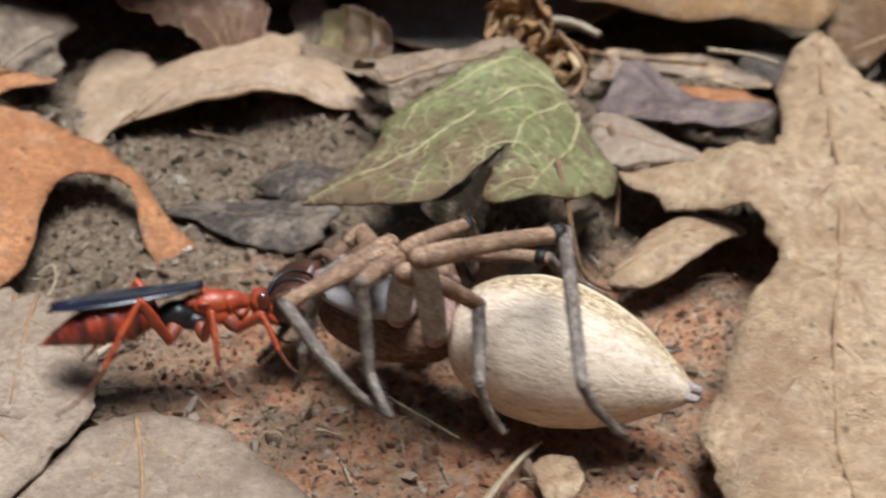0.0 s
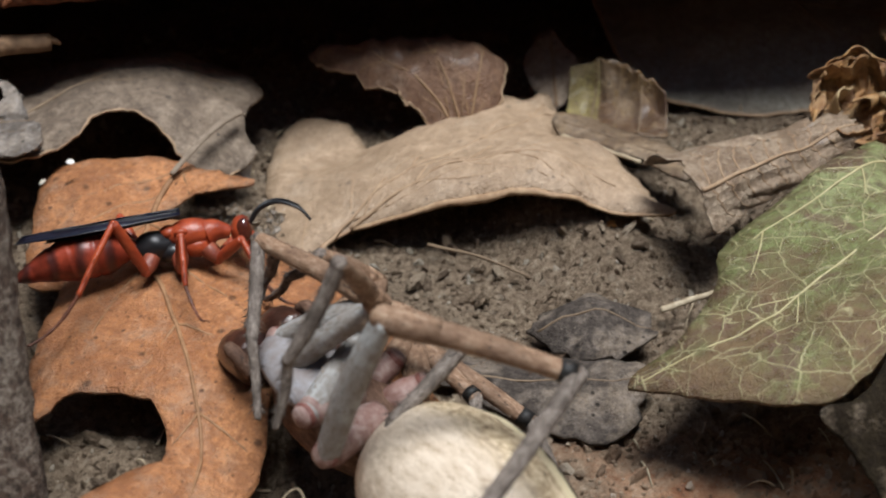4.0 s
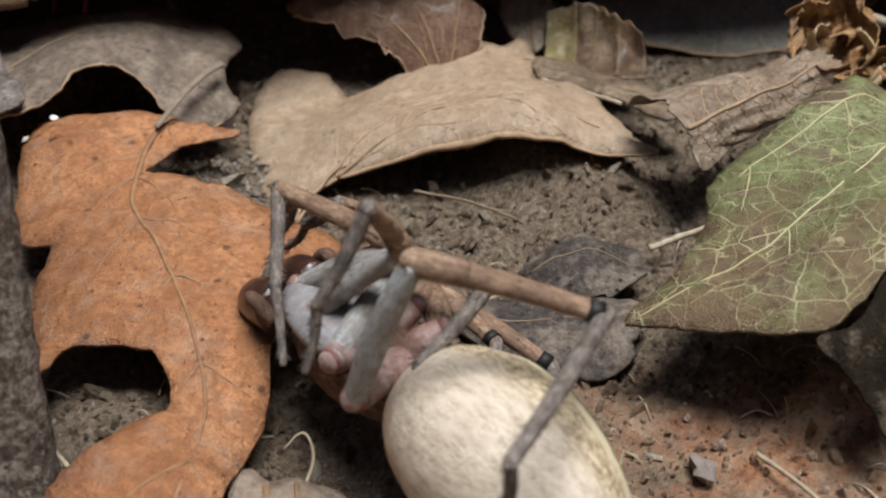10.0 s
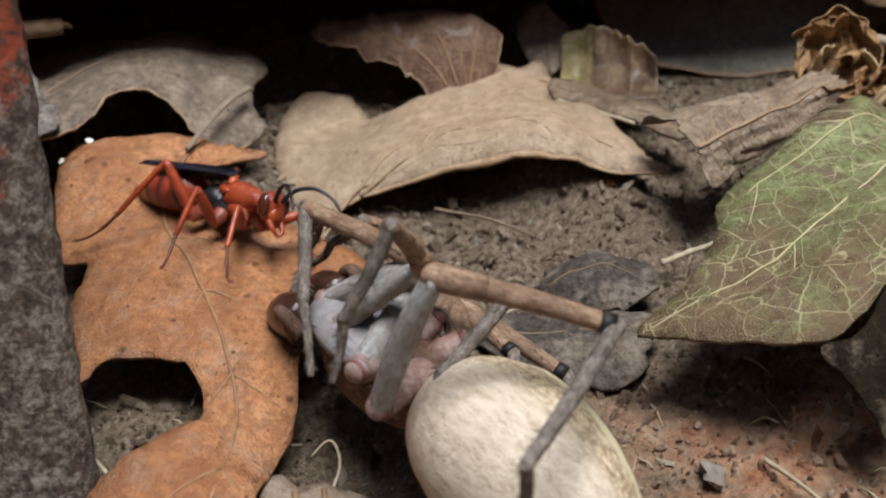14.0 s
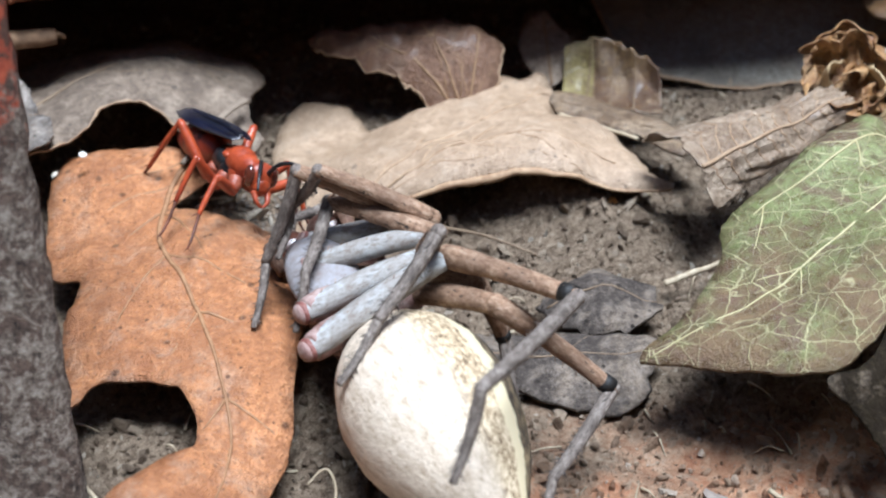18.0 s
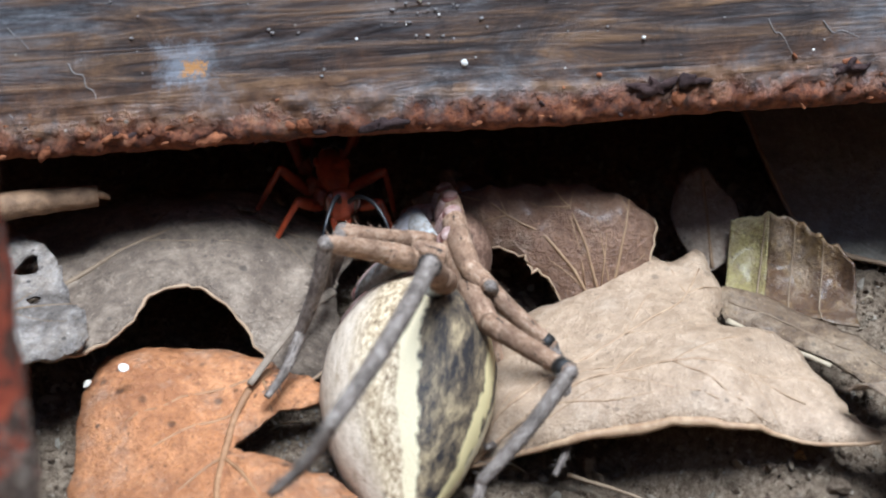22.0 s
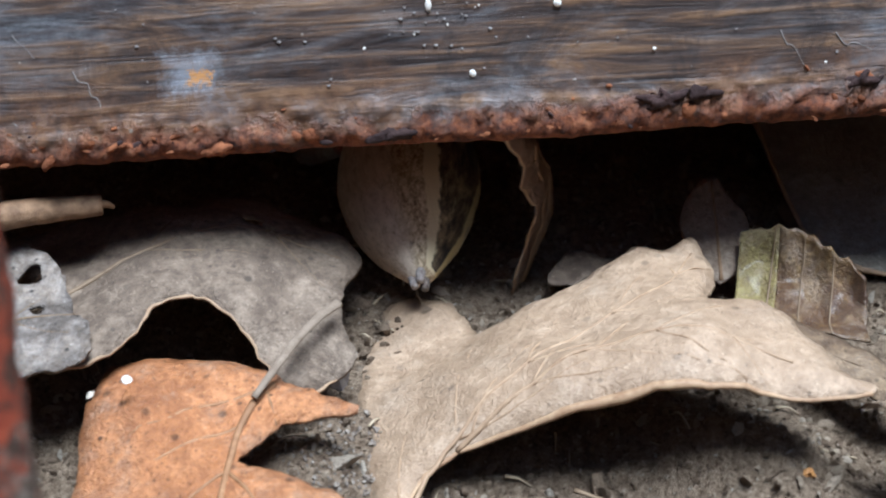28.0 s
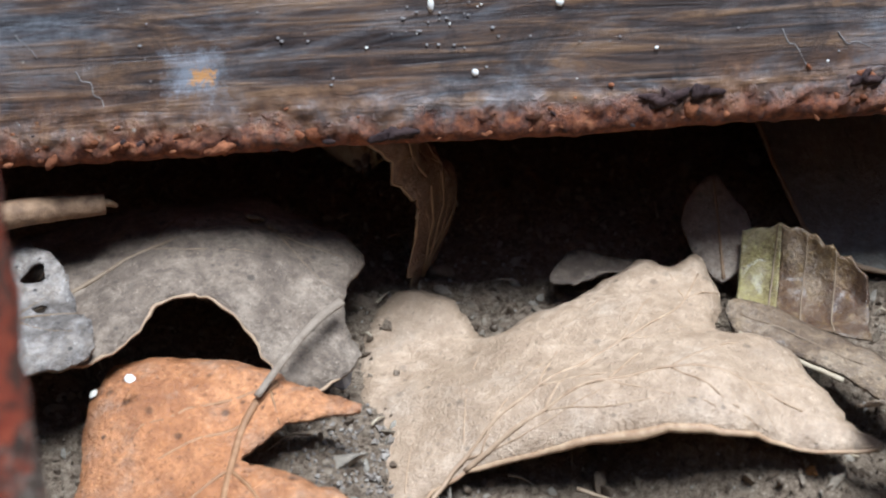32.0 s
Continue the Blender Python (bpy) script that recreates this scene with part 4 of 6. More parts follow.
def crumpled_leaf():
    """A dead leaf rolled loosely along its length, with a torn open end and lengthwise creases."""
    top = tagged(new("crumpled_leaf"), "rolled greyish-brown dead leaf with a torn ragged end", "leaf")
    a, b = Vector((12.0, -1.0, 7.2)), Vector((28.5, 8.6, 8.0))
    top.location = a * MM
    along = b - a
    ex = Vector((along.y, -along.x, 0)).normalized()
    ez = Vector((0, 0, 1))

    def roll(u, v):
        tear = 0.09 * noise.noise((v * 7, 1.0, 4.0)) + 0.04 * noise.noise((v * 23, 2.0, 4.0))
        s = max(0.0, tear * (1 - u)) + u * (1 - 0.05 * abs(noise.noise((v * 9, 5.0, 1.0))))
        ang = radians(-30 + 190 * v)
        r = (3.3 - 1.3 * u) * (1 + 0.13 * noise.noise((u * 3.0, v * 5, 7.0)))
        crease = 0.8 * (abs(noise.noise((u * 3.2 + v, v * 4.2, 3.0))) - 0.2) + 0.14 * noise.noise((u * 10, v * 9, 9.0))
        r += crease
        flare = 1.0 * (1 - u) ** 3
        return along * s + ex * math.cos(ang) * (r * 1.15 + flare) + ez * (math.sin(ang) * (r * 0.85 + flare * 0.4) + 0.8 * noise.noise((u * 4, 0.0, 2.0)))

    part("blade", shell(roll, 110, 64, 0.18), CRUMPLED, top)
    bm = bmesh.new()
    tube(bm, [roll(u, 0.42 + 0.05 * u) + ez * 0.05 for u in (i / 30 for i in range(31))], [0.2 - 0.004 * i for i in range(31)], 7)
    part("midrib", bm, RIBTAN, top)
    for k in range(9):
        for v1 in (0.08, 0.78):
            u0 = 0.06 + 0.09 * k
            bm = bmesh.new()
            tube(bm, [roll(min(0.98, u0 + 0.09 * q), 0.42 + (v1 - 0.42) * q) + ez * 0.02 for q in (i / 12 for i in range(13))], [0.09 - 0.005 * i for i in range(13)], 5)
            part("vein", bm, RIBTAN, top)


crumpled_leaf()
leaf("round_leaf", Sheet([(4.4, 23.0), (2.4, 25.3), (1.4, 28.0), (2.4, 30.4), (4.2, 32.0), (5.6, 30.2), (6.8, 28.4), (6.8, 25.6)],
     4.6, (0.0, 0.42), (), (), -0.2, 0.8, 0.3, 0.08, 31), PINK, "small rounded pinkish-brown leaf lobe", step=0.7, ribs=[((4.4, 23.2), (4.2, 31.5))], rib_r=0.18)
leaf("curled_dark_leaf", Sheet([(37, -1), (38.5, 5), (42, 10.4), (45, 8.6), (49, 4), (56, 2.2), (56, -0.5), (50, -2.2), (43, -2.4)],
     4.2, (0, 0.06), ((90, 0.02),), (), 0.4, 1.0, 1.2, 0.2, 33), PURPLE, "dark purplish-brown curled leaf", step=0.8, ribs=[((38, 0), (46, 2.6), (55, 1.2))], side=(5, 45, 5), rib=RIBDARK, rib_r=0.16)
leaf("tan_leaf", Sheet([(36, 27), (43, 24.5), (50, 20.5), (58, 21.5), (65, 19), (70, 30), (60, 46), (44, 46)],
     9.0, (0, -0.02), ((90, -0.006),), (), -1.2, 1.2, 0.8, 0.15, 35), BRONZE, "golden-brown leathery leaf with a curled rim", ribs=[((40, 40), (55, 34), (68, 28))], rib_r=0.3, step=1.2)
leaf("bark_scrap", Sheet([(40, 16), (48, 12.5), (58, 11), (57, 15), (48, 18.5), (41, 19)],
     3.4, (0, 0.1), (), (), 0.2, 1.0, 1.2, 0.3, 37), TAN, "tan scrap of dead leaf on the soil", step=0.9)
leaf("bark_scrap", Sheet([(42, 6), (47, 9.5), (56, 7.5), (57, 5), (49, 4.6)],
     3.0, (0, 0.1), (), (), 0.2, 1.0, 1.2, 0.3, 39), ORANGE, "orange-tan scrap of dead leaf", step=0.9)
leaf("rust_scrap_leaf", Sheet([(37, 13), (43, 17.5), (50, 18), (56, 14), (57, 11.5), (50, 12.5), (44, 12)],
     3.2, (0, 0.15), (), (), 0.5, 1.0, 1.4, 0.3, 43), PINK, "ragged pale scrap of dead leaf", step=0.8)
leaf("grey_leaf", Sheet([(-56, 4), (-54, 14), (-47.5, 16.5), (-44.4, 14), (-43, 11.0), (-41.2, 8.4), (-41.0, 6.4), (-42.2, 4.8), (-44.6, 4.2), (-50, 2.5)],
     8.9, (0.0, 0.14), ((0, -0.01),), (), -0.3, 1.0, 1.2, 0.25, 45, bites=((-46.3, 13.6, 0.9), (-45.2, 10.4, 0.5))), ASHBLUE, "bluish-grey decaying leaf with small holes", step=0.8, ribs=[((-54, 6), (-48, 9), (-42.5, 10))], side=(5, 45, 6), rib=RIBDARK, rib_r=0.16)
leaf("pale_leaf", Sheet([(-21.6, -40), (-20.1, -35.5), (-17, -34.2), (-13.8, -36.8), (-11.7, -42), (-11.1, -47.2), (-14, -52), (-20, -50)],
     3.2, (0.0, 0.0), ((0, -0.02),), (), -0.6, 1.0, 0.5, 0.15, 47), PINK, "rounded brown dead leaf with a curled rim", ribs=[((-17, -35), (-16, -51))], side=(5, 50, 8), rib_r=0.22)
leaf("brown_flake", Sheet([(25.6, -58.0), (27.2, -56.6), (28.8, -57.2), (29.4, -59.2), (28.2, -60.8), (26.2, -60.2)],
     1.6, (0.0, 0.2), ((0, 0.10),), (), 0.3, 0.8, 0.5, 0.15, 49), TAN, "small curled brown leaf flake", step=0.5)
leaf("russet_leaf", Sheet([(36.2, -4), (35.2, -9), (37, -14), (41, -13), (47, -12), (44, -9), (40, -5)],
     6.2, (0.0, 0.1), ((0, -0.01),), (), -0.3, 1.0, 0.6, 0.15, 51), PINK, "pinkish-tan dead leaf lobe", step=0.8, ribs=[((36, -6), (41, -10), (46, -12))], rib_r=0.2)
leaf("yellow_leaf", Sheet([(70, 14), (76, 20), (86, 18), (96, 26), (90, 40), (74, 34), (67, 24)],
     6.0, (0, 0.1), ((0, -0.004),), (), -0.3, 1.0, 0.6, 0.15, 53), GOLD, "yellow-brown fallen leaf on the soil", step=1.4, ribs=[((70, 18), (92, 32))], side=(6, 48, 10), rib_r=0.25)
leaf("litter_leaf", Sheet([(56, 16), (60, 24), (70, 27), (74, 20), (70, 13), (62, 12)],
     2.6, (0, 0.05), (), (), -0.3, 1.0, 0.9, 0.3, 55), SLATE, "dark rotting leaf on the soil", step=1.2)

MOVING_LEAF = leaf("brown_leaf", Sheet([(-4.6, 16.8), (-6.4, 17.3), (-8.6, 18.8), (-10.2, 19.3), (-11.0, 20.3), (-14.2, 21.4), (-18.2, 23.2), (-18.6, 25.0), (-14, 25.6), (-9, 25.2), (-4, 24.6), (-1.2, 23.0), (-0.9, 20.6), (-1.8, 18.2), (-3.2, 17.6)],
     8.5, (0.03, 0.95), ((0, -0.010), (90, -0.13)), ((-10.2, 19.6, 1.3, 1.4), (-4.4, 17.2, -0.8, 1.6)), -1.9, 1.1, 0.9, 0.25, 41, crinkle=0.4), RUSSET, "brown dry leaf leaning on the litter, later pushed aside", step=0.5, edge=(0, 89, 0.13), ribs=[((-4.4, 17.2), (-6.4, 20.4), (-9.0, 24.8)), ((-4.4, 17.2), (-3.2, 20.4), (-2.6, 24.0)), ((-4.6, 17.4), (-10, 21.0), (-15.6, 24.0))], side=(6, 40, 6), rib_r=0.16)


# ---- scraps ----
def rod(name, points, r0, r1, material, label, category, sides=9):
    """A stalk, twig or straw as one thing; its origin is its first end."""
    p0 = Vector(points[0])
    bm = bmesh.new()
    limb(bm, [Vector(p) - p0 for p in points], r0, r1, sides, 6)
    for v in bm.verts:
        v.co += Vector((0, 0, 1)) * 0.12 * MM * noise.noise(v.co / MM * 1.5)
    ob = mesh_object(name, bm, material)
    ob.location = p0 * MM
    return tagged(ob, label, category)


TWIG = plain_material("twig_bark", (0.36, 0.225, 0.125), (0.12, 0.07, 0.04), 1.0, 0.7, 0.3, 0.3)
rod("twig", [(-55, 12.6, 13.0), (-48.6, 15.4, 12.6), (-45.0, 17.0, 12.2), (-41.8, 18.0, 12.0)], 1.15, 0.8, TWIG, "short broken tan twig with a splintered end", "twig")
rod("twig", [(-42.8, 17.4, 12.3), (-41.6, 17.9, 12.2), (-41.0, 18.1, 11.8)], 0.4, 0.15, TWIG, "thin splinter of tan wood", "twig", 6)
rod("straw", [(10.7, -7.5, 0.8), (13, -7.0, 1.4), (16.2, -6.1, 2.0)], 0.30, 0.22, STRAW, "short pale straw on the soil", "straw")
rod("straw", [(4.2, 14.6, 4.2), (7.5, 11.6, 4.6), (10.8, 9.6, 4.4)], 0.26, 0.2, STRAW, "pale grass stalk beside a rolled leaf", "straw")
rod("petiole", [(33.0, -7.2, 9.8), (34.6, -3.5, 10.2), (34.6, 1.5, 10.6), (32.6, 6.0, 11.6)], 0.3, 0.24, TWIG, "brown stalk of a green leaf", "stalk")
rod("stalk", [(29.6, -26.5, 12.5), (30.2, -30, 10.4), (32.0, -32.6, 4.0), (35.8, -31.2, 1.2)], 0.28, 0.22, TWIG, "thin tan stalk hanging over a green leaf", "stalk")
rod("root", [(-31, -33, 1.2), (-35, -29, 3.0), (-38, -26.5, 1.0)], 0.2, 0.1, STRAW, "pale dry rootlet on the soil", "root", 6)
rod("root", [(-17.5, -36.0, 1.0), (-16.0, -32.8, 2.6), (-16.6, -30.6, 3.2), (-18.0, -31.4, 2.6)], 0.15, 0.08, STRAW, "curled pale rootlet above the soil", "root", 6)
rod("straw", [(12.5, -45, 0.6), (16, -49, 0.9), (20, -52.5, 0.6)], 0.16, 0.1, STRAW, "thin grey straw on the soil", "straw", 6)
rod("straw", [(21, -62, 0.8), (24, -57.5, 1.6), (26.6, -53.6, 1.2)], 0.35, 0.16, STRAW, "pale straw beside a curled flake", "straw")
rod("straw", [(14.2, -31.5, 0.6), (17, -36, 0.9), (18.8, -40.5, 0.6)], 0.2, 0.1, STRAW, "thin grey straw on the red soil", "straw", 6)
rod("straw", [(-8, 2.0, 0.8), (-3.5, -0.2, 1.0), (0.5, -2.6, 0.6)], 0.16, 0.1, RIBDARK, "thin brown stalk on the soil", "straw", 6)
PALETWIG = plain_material("bleached_twig", (0.52, 0.45, 0.34), (0.28, 0.22, 0.15), 1.2, 0.6, 0.3, 0.2)
rod("twig", [(33.6, 19.4, 7.4), (36.0, 17.0, 8.0), (38.6, 15.2, 7.4)], 0.62, 0.4, PALETWIG, "pale bleached broken twig among the litter", "twig")
rod("twig", [(37.4, 12.4, 6.4), (39.2, 9.0, 7.0), (38.4, 4.6, 6.4)], 0.4, 0.25, TWIG, "thin brown twig among the litter", "twig", 7)
rod("twig", [(41.0, 13.0, 5.6), (46.0, 10.6, 6.2), (51.0, 11.2, 5.6)], 0.34, 0.2, TWIG, "thin crooked brown twig on leaves", "twig", 7)
rod("twig", [(37.2, -7.4, 6.8), (37.9, -12.0, 4.0), (37.0, -18.4, 0.6)], 0.3, 0.18, TWIG, "thin dark twig hanging beside a leaf", "twig", 7)
rod("straw", [(52.0, 16.4, 5.2), (56.0, 13.8, 5.8), (59.6, 12.6, 5.2)], 0.3, 0.2, STRAW, "pale straw among the litter", "straw", 7)
rod("straw", [(27.7, -28.8, 0.6), (30.0, -30.8, 1.3), (33.6, -33.2, 0.8)], 0.26, 0.16, STRAW, "pale dry straw on the soil", "straw", 7)
rod("straw", [(27.2, -31.2, 0.5), (30.4, -32.2, 1.0), (34.6, -34.6, 0.6)], 0.2, 0.12, STRAW, "thin pale straw on the soil", "straw", 6)
rod("straw", [(-11.1, -41.7, 0.8), (-9.4, -40.0, 1.2), (-7.6, -38.4, 0.8)], 0.36, 0.2, PALETWIG, "short pale splinter on the soil", "straw", 7)
def split_straw():
    """A flat splintered straw, 25 mm long along x: fibres side by side."""
    top = tagged(new("loose_straw"), "flat weathered piece of split straw", "straw")
    rnd = random.Random(12)
    for i in range(8):
        y = -1.15 + 0.33 * i
        l0, l1 = rnd.uniform(-0.6, 0.8), 25 - rnd.uniform(-0.4, 2.4)
        z = 0.75 + 0.25 * math.cos(y * 1.2) + rnd.uniform(-0.08, 0.08)
        bm = bmesh.new()
        limb(bm, [(l0, y, z - 0.2), (8, y + rnd.uniform(-0.1, 0.1), z + 0.1), (16, y * 0.95, z + 0.12), (l1, y * 0.9, z - 0.15)], rnd.uniform(0.2, 0.28), 0.16, 7, 5)
        part("fibre", bm, STRAWFIBRE, top)
    return top


def straw_fibre_material():
    k = Nodes("split_straw", 0.65, 0.35)
    run = k.noise(1.6, 5, 0.7, k.stretch(0.12, 1.6, 1.6))
    c = k.ramp(run, (0.34, (0.14, 0.105, 0.065)), (0.48, (0.38, 0.31, 0.21)), (0.64, (0.62, 0.55, 0.41)))
    c = k.mix(k.ramp(k.rand, (0.0, 0.0), (1.0, 0.45)), c, (0.26, 0.20, 0.13))
    k.color(c)
    return k.bump(run, 0.4, 0.6)


STRAWFIBRE = straw_fibre_material()
LOOSE_STRAW = split_straw()
GRAIN = plain_material("pale_grain", (0.80, 0.76, 0.66), (0.55, 0.50, 0.40), 1.5, 0.5)
STONE = plain_material("pebble", (0.34, 0.29, 0.24), (0.16, 0.13, 0.11), 0.6, 0.85, 0.25, 0.3)
BLUECHIP = plain_material("bluish_chip", (0.16, 0.19, 0.26), (0.03, 0.035, 0.05), 0.9, 0.25, 0.5, 0.2, 0.5)
GLINT = plain_material("wet_chip", (0.55, 0.56, 0.58), (0.25, 0.25, 0.27), 1.5, 0.2, 0.5, 0.1, 0.5)


def lump(name, at, size, material, label, category, seed=1):
    bm = bmesh.new()
    blob(bm, (0, 0, size[2] * 0.7), size, 7, 5, Euler((seed * 0.7, seed * 0.4, seed * 1.3) if size[2] > 0.2 else (0, 0, seed)).to_matrix(), 0.8 if size[2] > 0.2 else 0.2, 1.5 / max(size))
    ob = mesh_object(name, bm, material, smooth=False)
    ob.location = Vector(at) * MM
    return tagged(ob, label, category)


for i, (x, y, r) in enumerate(((10.6, -31.7, 1.3), (-26.8, 5.4, 1.1), (-24.6, 2.6, 0.9), (-29.0, 3.0, 1.0), (-21.5, 0.5, 1.0), (36, -36, 1.0), (40, -38.5, 0.8), (33, -46, 1.2), (12, -22, 1.0), (7, -38, 1.1), (16, -47, 0.9), (21.5, -50, 1.2), (30, -60, 1.0), (-3.5, -4, 0.9), (3, -3, 0.8), (52, 15, 1.8), (60, 8, 2.0))):
    lump("pebble", (x, y, -0.9), (r * 1.1, r * 0.8, r * 0.6), STONE if i % 3 == 0 else SOIL, "rough brown clod of earth on the soil", "clod", i + 1)
for i, (x, y, z) in enumerate(((4.4, 18.6, 2.6), (4.8, 16.8, 2.4))):
    lump("white_grain", (x, y, z), (0.95 - 0.2 * i, 0.5, 0.5), GRAIN, "small glossy white grain beside a leaf", "grain", i + 4)
lump("white_grain", (-41.1, 6.1, 4.4), (0.2, 0.15, 0.35), GRAIN, "small white fleck of grain", "grain", 7)
lump("white_grain", (33, -30, 0.6), (0.7, 0.5, 0.6), GRAIN, "pale seed lying on the soil", "seed", 8)
lump("wet_chip", (-35.2, -7.6, 0.6), (1.5, 1.0, 0.8), BLUECHIP, "shiny bluish-black chip beneath a leaf", "chip", 6)
lump("wet_chip", (-24.4, 10.6, 2.4), (1.7, 0.8, 0.5), GLINT, "shiny wet greyish chip of stone", "chip", 3)
lump("droplet", (-38.0, 4.4, 7.5), (0.44, 0.36, 0.14), WHITE, "white dropping on an orange leaf", "dropping", 5)
for x, y, z in ((-5.7, -21.3, 0.34), (-5.4, -22.8, 0.30)):
    bm = bmesh.new()
    tube(bm, [(z * 1.2 * math.cos(a), z * math.sin(a), 0) for a in (2 * math.pi * i / 16 for i in range(17))], [0.1] * 17, 6, 0.5)
    ring = mesh_object("droplet_ring", bm, WHITE)
    ring.location = (x * MM, y * MM, (ORANGE_SHEET.height(x, y) + 0.04) * MM)
    tagged(ring, "dried white ring on an orange leaf", "dropping")
leaf("lichen_crumb", Sheet([(-9.0, 22.6), (-6.4, 22.4), (-4.6, 23.6), (-2.2, 24.0), (-2.6, 25.6), (-5.2, 25.8), (-7.6, 25.4)],
     2.6, (0, 0.1), (), (), 0.3, 0.6, 1.6, 0.35, 57), ASH, "pale grey crumbs of lichen on the soil", "lichen", step=0.4)
lump("red_chip", (7.6, 2.5, 2.2), (0.4, 0.4, 0.4), AMBER, "small shiny amber bead on soil", "bead", 2)


def grit():
    """Pale grit on the bare patch between the orange and the arched leaf."""
    rnd = random.Random(31)
    verts, faces = [], []
    for i in range(1500):
        x, y = rnd.gauss(-22.5, 3.4), rnd.gauss(1.0, 5.0)
        r = 0.05 + 0.09 * rnd.expovariate(1.0)
        if r > 0.5:
            continue
        turn = Euler((rnd.uniform(0, 6), rnd.uniform(0, 6), rnd.uniform(0, 6))).to_matrix()
        s = len(verts)
        for v in ((1, 0, 0), (-1, 0, 0), (0, 0.9, 0), (0, -0.8, 0), (0, 0, 0.7), (0, 0, -0.7)):
            q = turn @ Vector(v) * r * rnd.uniform(0.7, 1.3)
            verts.append(((x + q.x) * MM, (y + q.y) * MM, (ground_height(x, y) + 0.35 * r + q.z) * MM))
        faces += [(s + a, s + b, s + c) for a in (0, 1) for b in (2, 3) for c in (4, 5)]
    me = bpy.data.meshes.new("grit")
    me.from_pydata(verts, [], faces)
    me.materials.append(GRITPALE)
    tagged(new("grit", me), "pale grey grit and crumbs on the soil", "grit", kind="stuff")


GRITPALE = plain_material("pale_grit", (0.42, 0.37, 0.31), (0.15, 0.12, 0.095), 1.2, 0.9, 0.25, 0.5)
grit()


HOODBROWN = leaf_material("crinkled_leaf_inside", (0.66, 0.44, 0.19), (0.46, 0.25, 0.09), (0.16, 0.07, 0.028), 0.45, 0.4, 0.3, sheer=0.1)
CRINKLE = plain_material("pale_crinkle", (0.66, 0.53, 0.32), (0.34, 0.22, 0.10), 1.0, 0.5, 0.4, 0.3)


def dry_hood(at, face, wide, tall, deep, label, seed):
    """A dead leaf curled into a bowl that opens towards face, its inside wall folded into pale wavy crinkles."""
    top = new("curled_leaf")
    top.location = Vector(at) * MM
    tagged(top, label, "leaf")
    f = Vector(face).normalized()
    ex = Vector((0, 0, 1)).cross(f).normalized()
    ez = f.cross(ex)

    def bowl(u, v):
        a = 2 * math.pi * v
        r = math.sin(u * 1.45) * (1 + 0.05 * math.sin(3 * a + seed))
        fold = 0.02 * math.sin(9 * a + 5 * u) * u + 0.06 * noise.noise((u * 4, math.cos(a) * 2.4, math.sin(a) * 2.4 + seed)) * u
        p = ex * (math.cos(a) * wide * r * (1 + fold)) + ez * (math.sin(a) * tall * r * (1 + fold)) - f * deep * (math.cos(u * 1.45) + 0.12 * math.sin(11 * u + 3 * a) * u)
        return p

    def creased(u, v):
        a = 2 * math.pi * v
        q = (u * 3.1, math.cos(a) * 1.7 + seed, math.sin(a) * 1.7)
        ridge = 1 - 2.2 * abs(noise.noise(q)) + 0.5 * (1 - 2 * abs(noise.noise((q[0] * 2.2, q[1] * 2.2, q[2] * 2.2))))
        p = bowl(u, v)
        return p * (1 - 0.13 * ridge * u) + f * (0.5 * deep * ridge * u * (1 - 0.55 * u))

    part("blade", shell(creased, 44, 110, 0.14), HOODBROWN, top)
    rnd = random.Random(seed)
    # shrivelled flakes that stand up from the inside wall
    for i in range(8):
        v0, u0 = (i + rnd.uniform(-0.3, 0.3)) / 8, rnd.uniform(0.25, 0.75)
        tall_f, wide_v, bend = rnd.uniform(0.5, 1.0) * deep, rnd.uniform(0.07, 0.14), rnd.uniform(-2.0, 2.0)

        def flake(u, v):
            root = creased(min(1.0, u0 + 0.12 * math.sin(5 * v + i)), v0 + wide_v * (v - 0.5) * 2)
            return root + f * (tall_f * u * math.sin(math.pi * (0.15 + 0.7 * v))) + (ex * math.cos(i) + ez * math.sin(i)) * (bend * u * u + 0.25 * math.sin(7 * v))

        part("crinkle", shell(flake, 12, 18, 0.14), CRINKLE if i % 4 == 0 else HOODBROWN, top)


dry_hood((28.4, 8.6, 11.4), (-0.25, -0.7, 0.66), 4.0, 4.4, 2.6, "golden-brown dead leaf curled into a crinkled bowl", 3)
dry_hood((33.6, 7.6, 7.2), (-0.1, -0.7, 0.7), 3.4, 3.2, 2.6, "small crinkled golden-brown curl of dead leaf", 8)

# things of one kind that could be counted
for ob in scene.objects:
    kin = {"pebble": "clods on the soil", "straw": "straws on the soil", "white_grain": "white grains among the leaves", "pale_leaf": "pale dead leaves", "twig": "broken twigs", "root": "dry rootlets"}.get(ob.name.split(".")[0])
    if kin and not ob.parent:
        tagged(ob, group=kin)


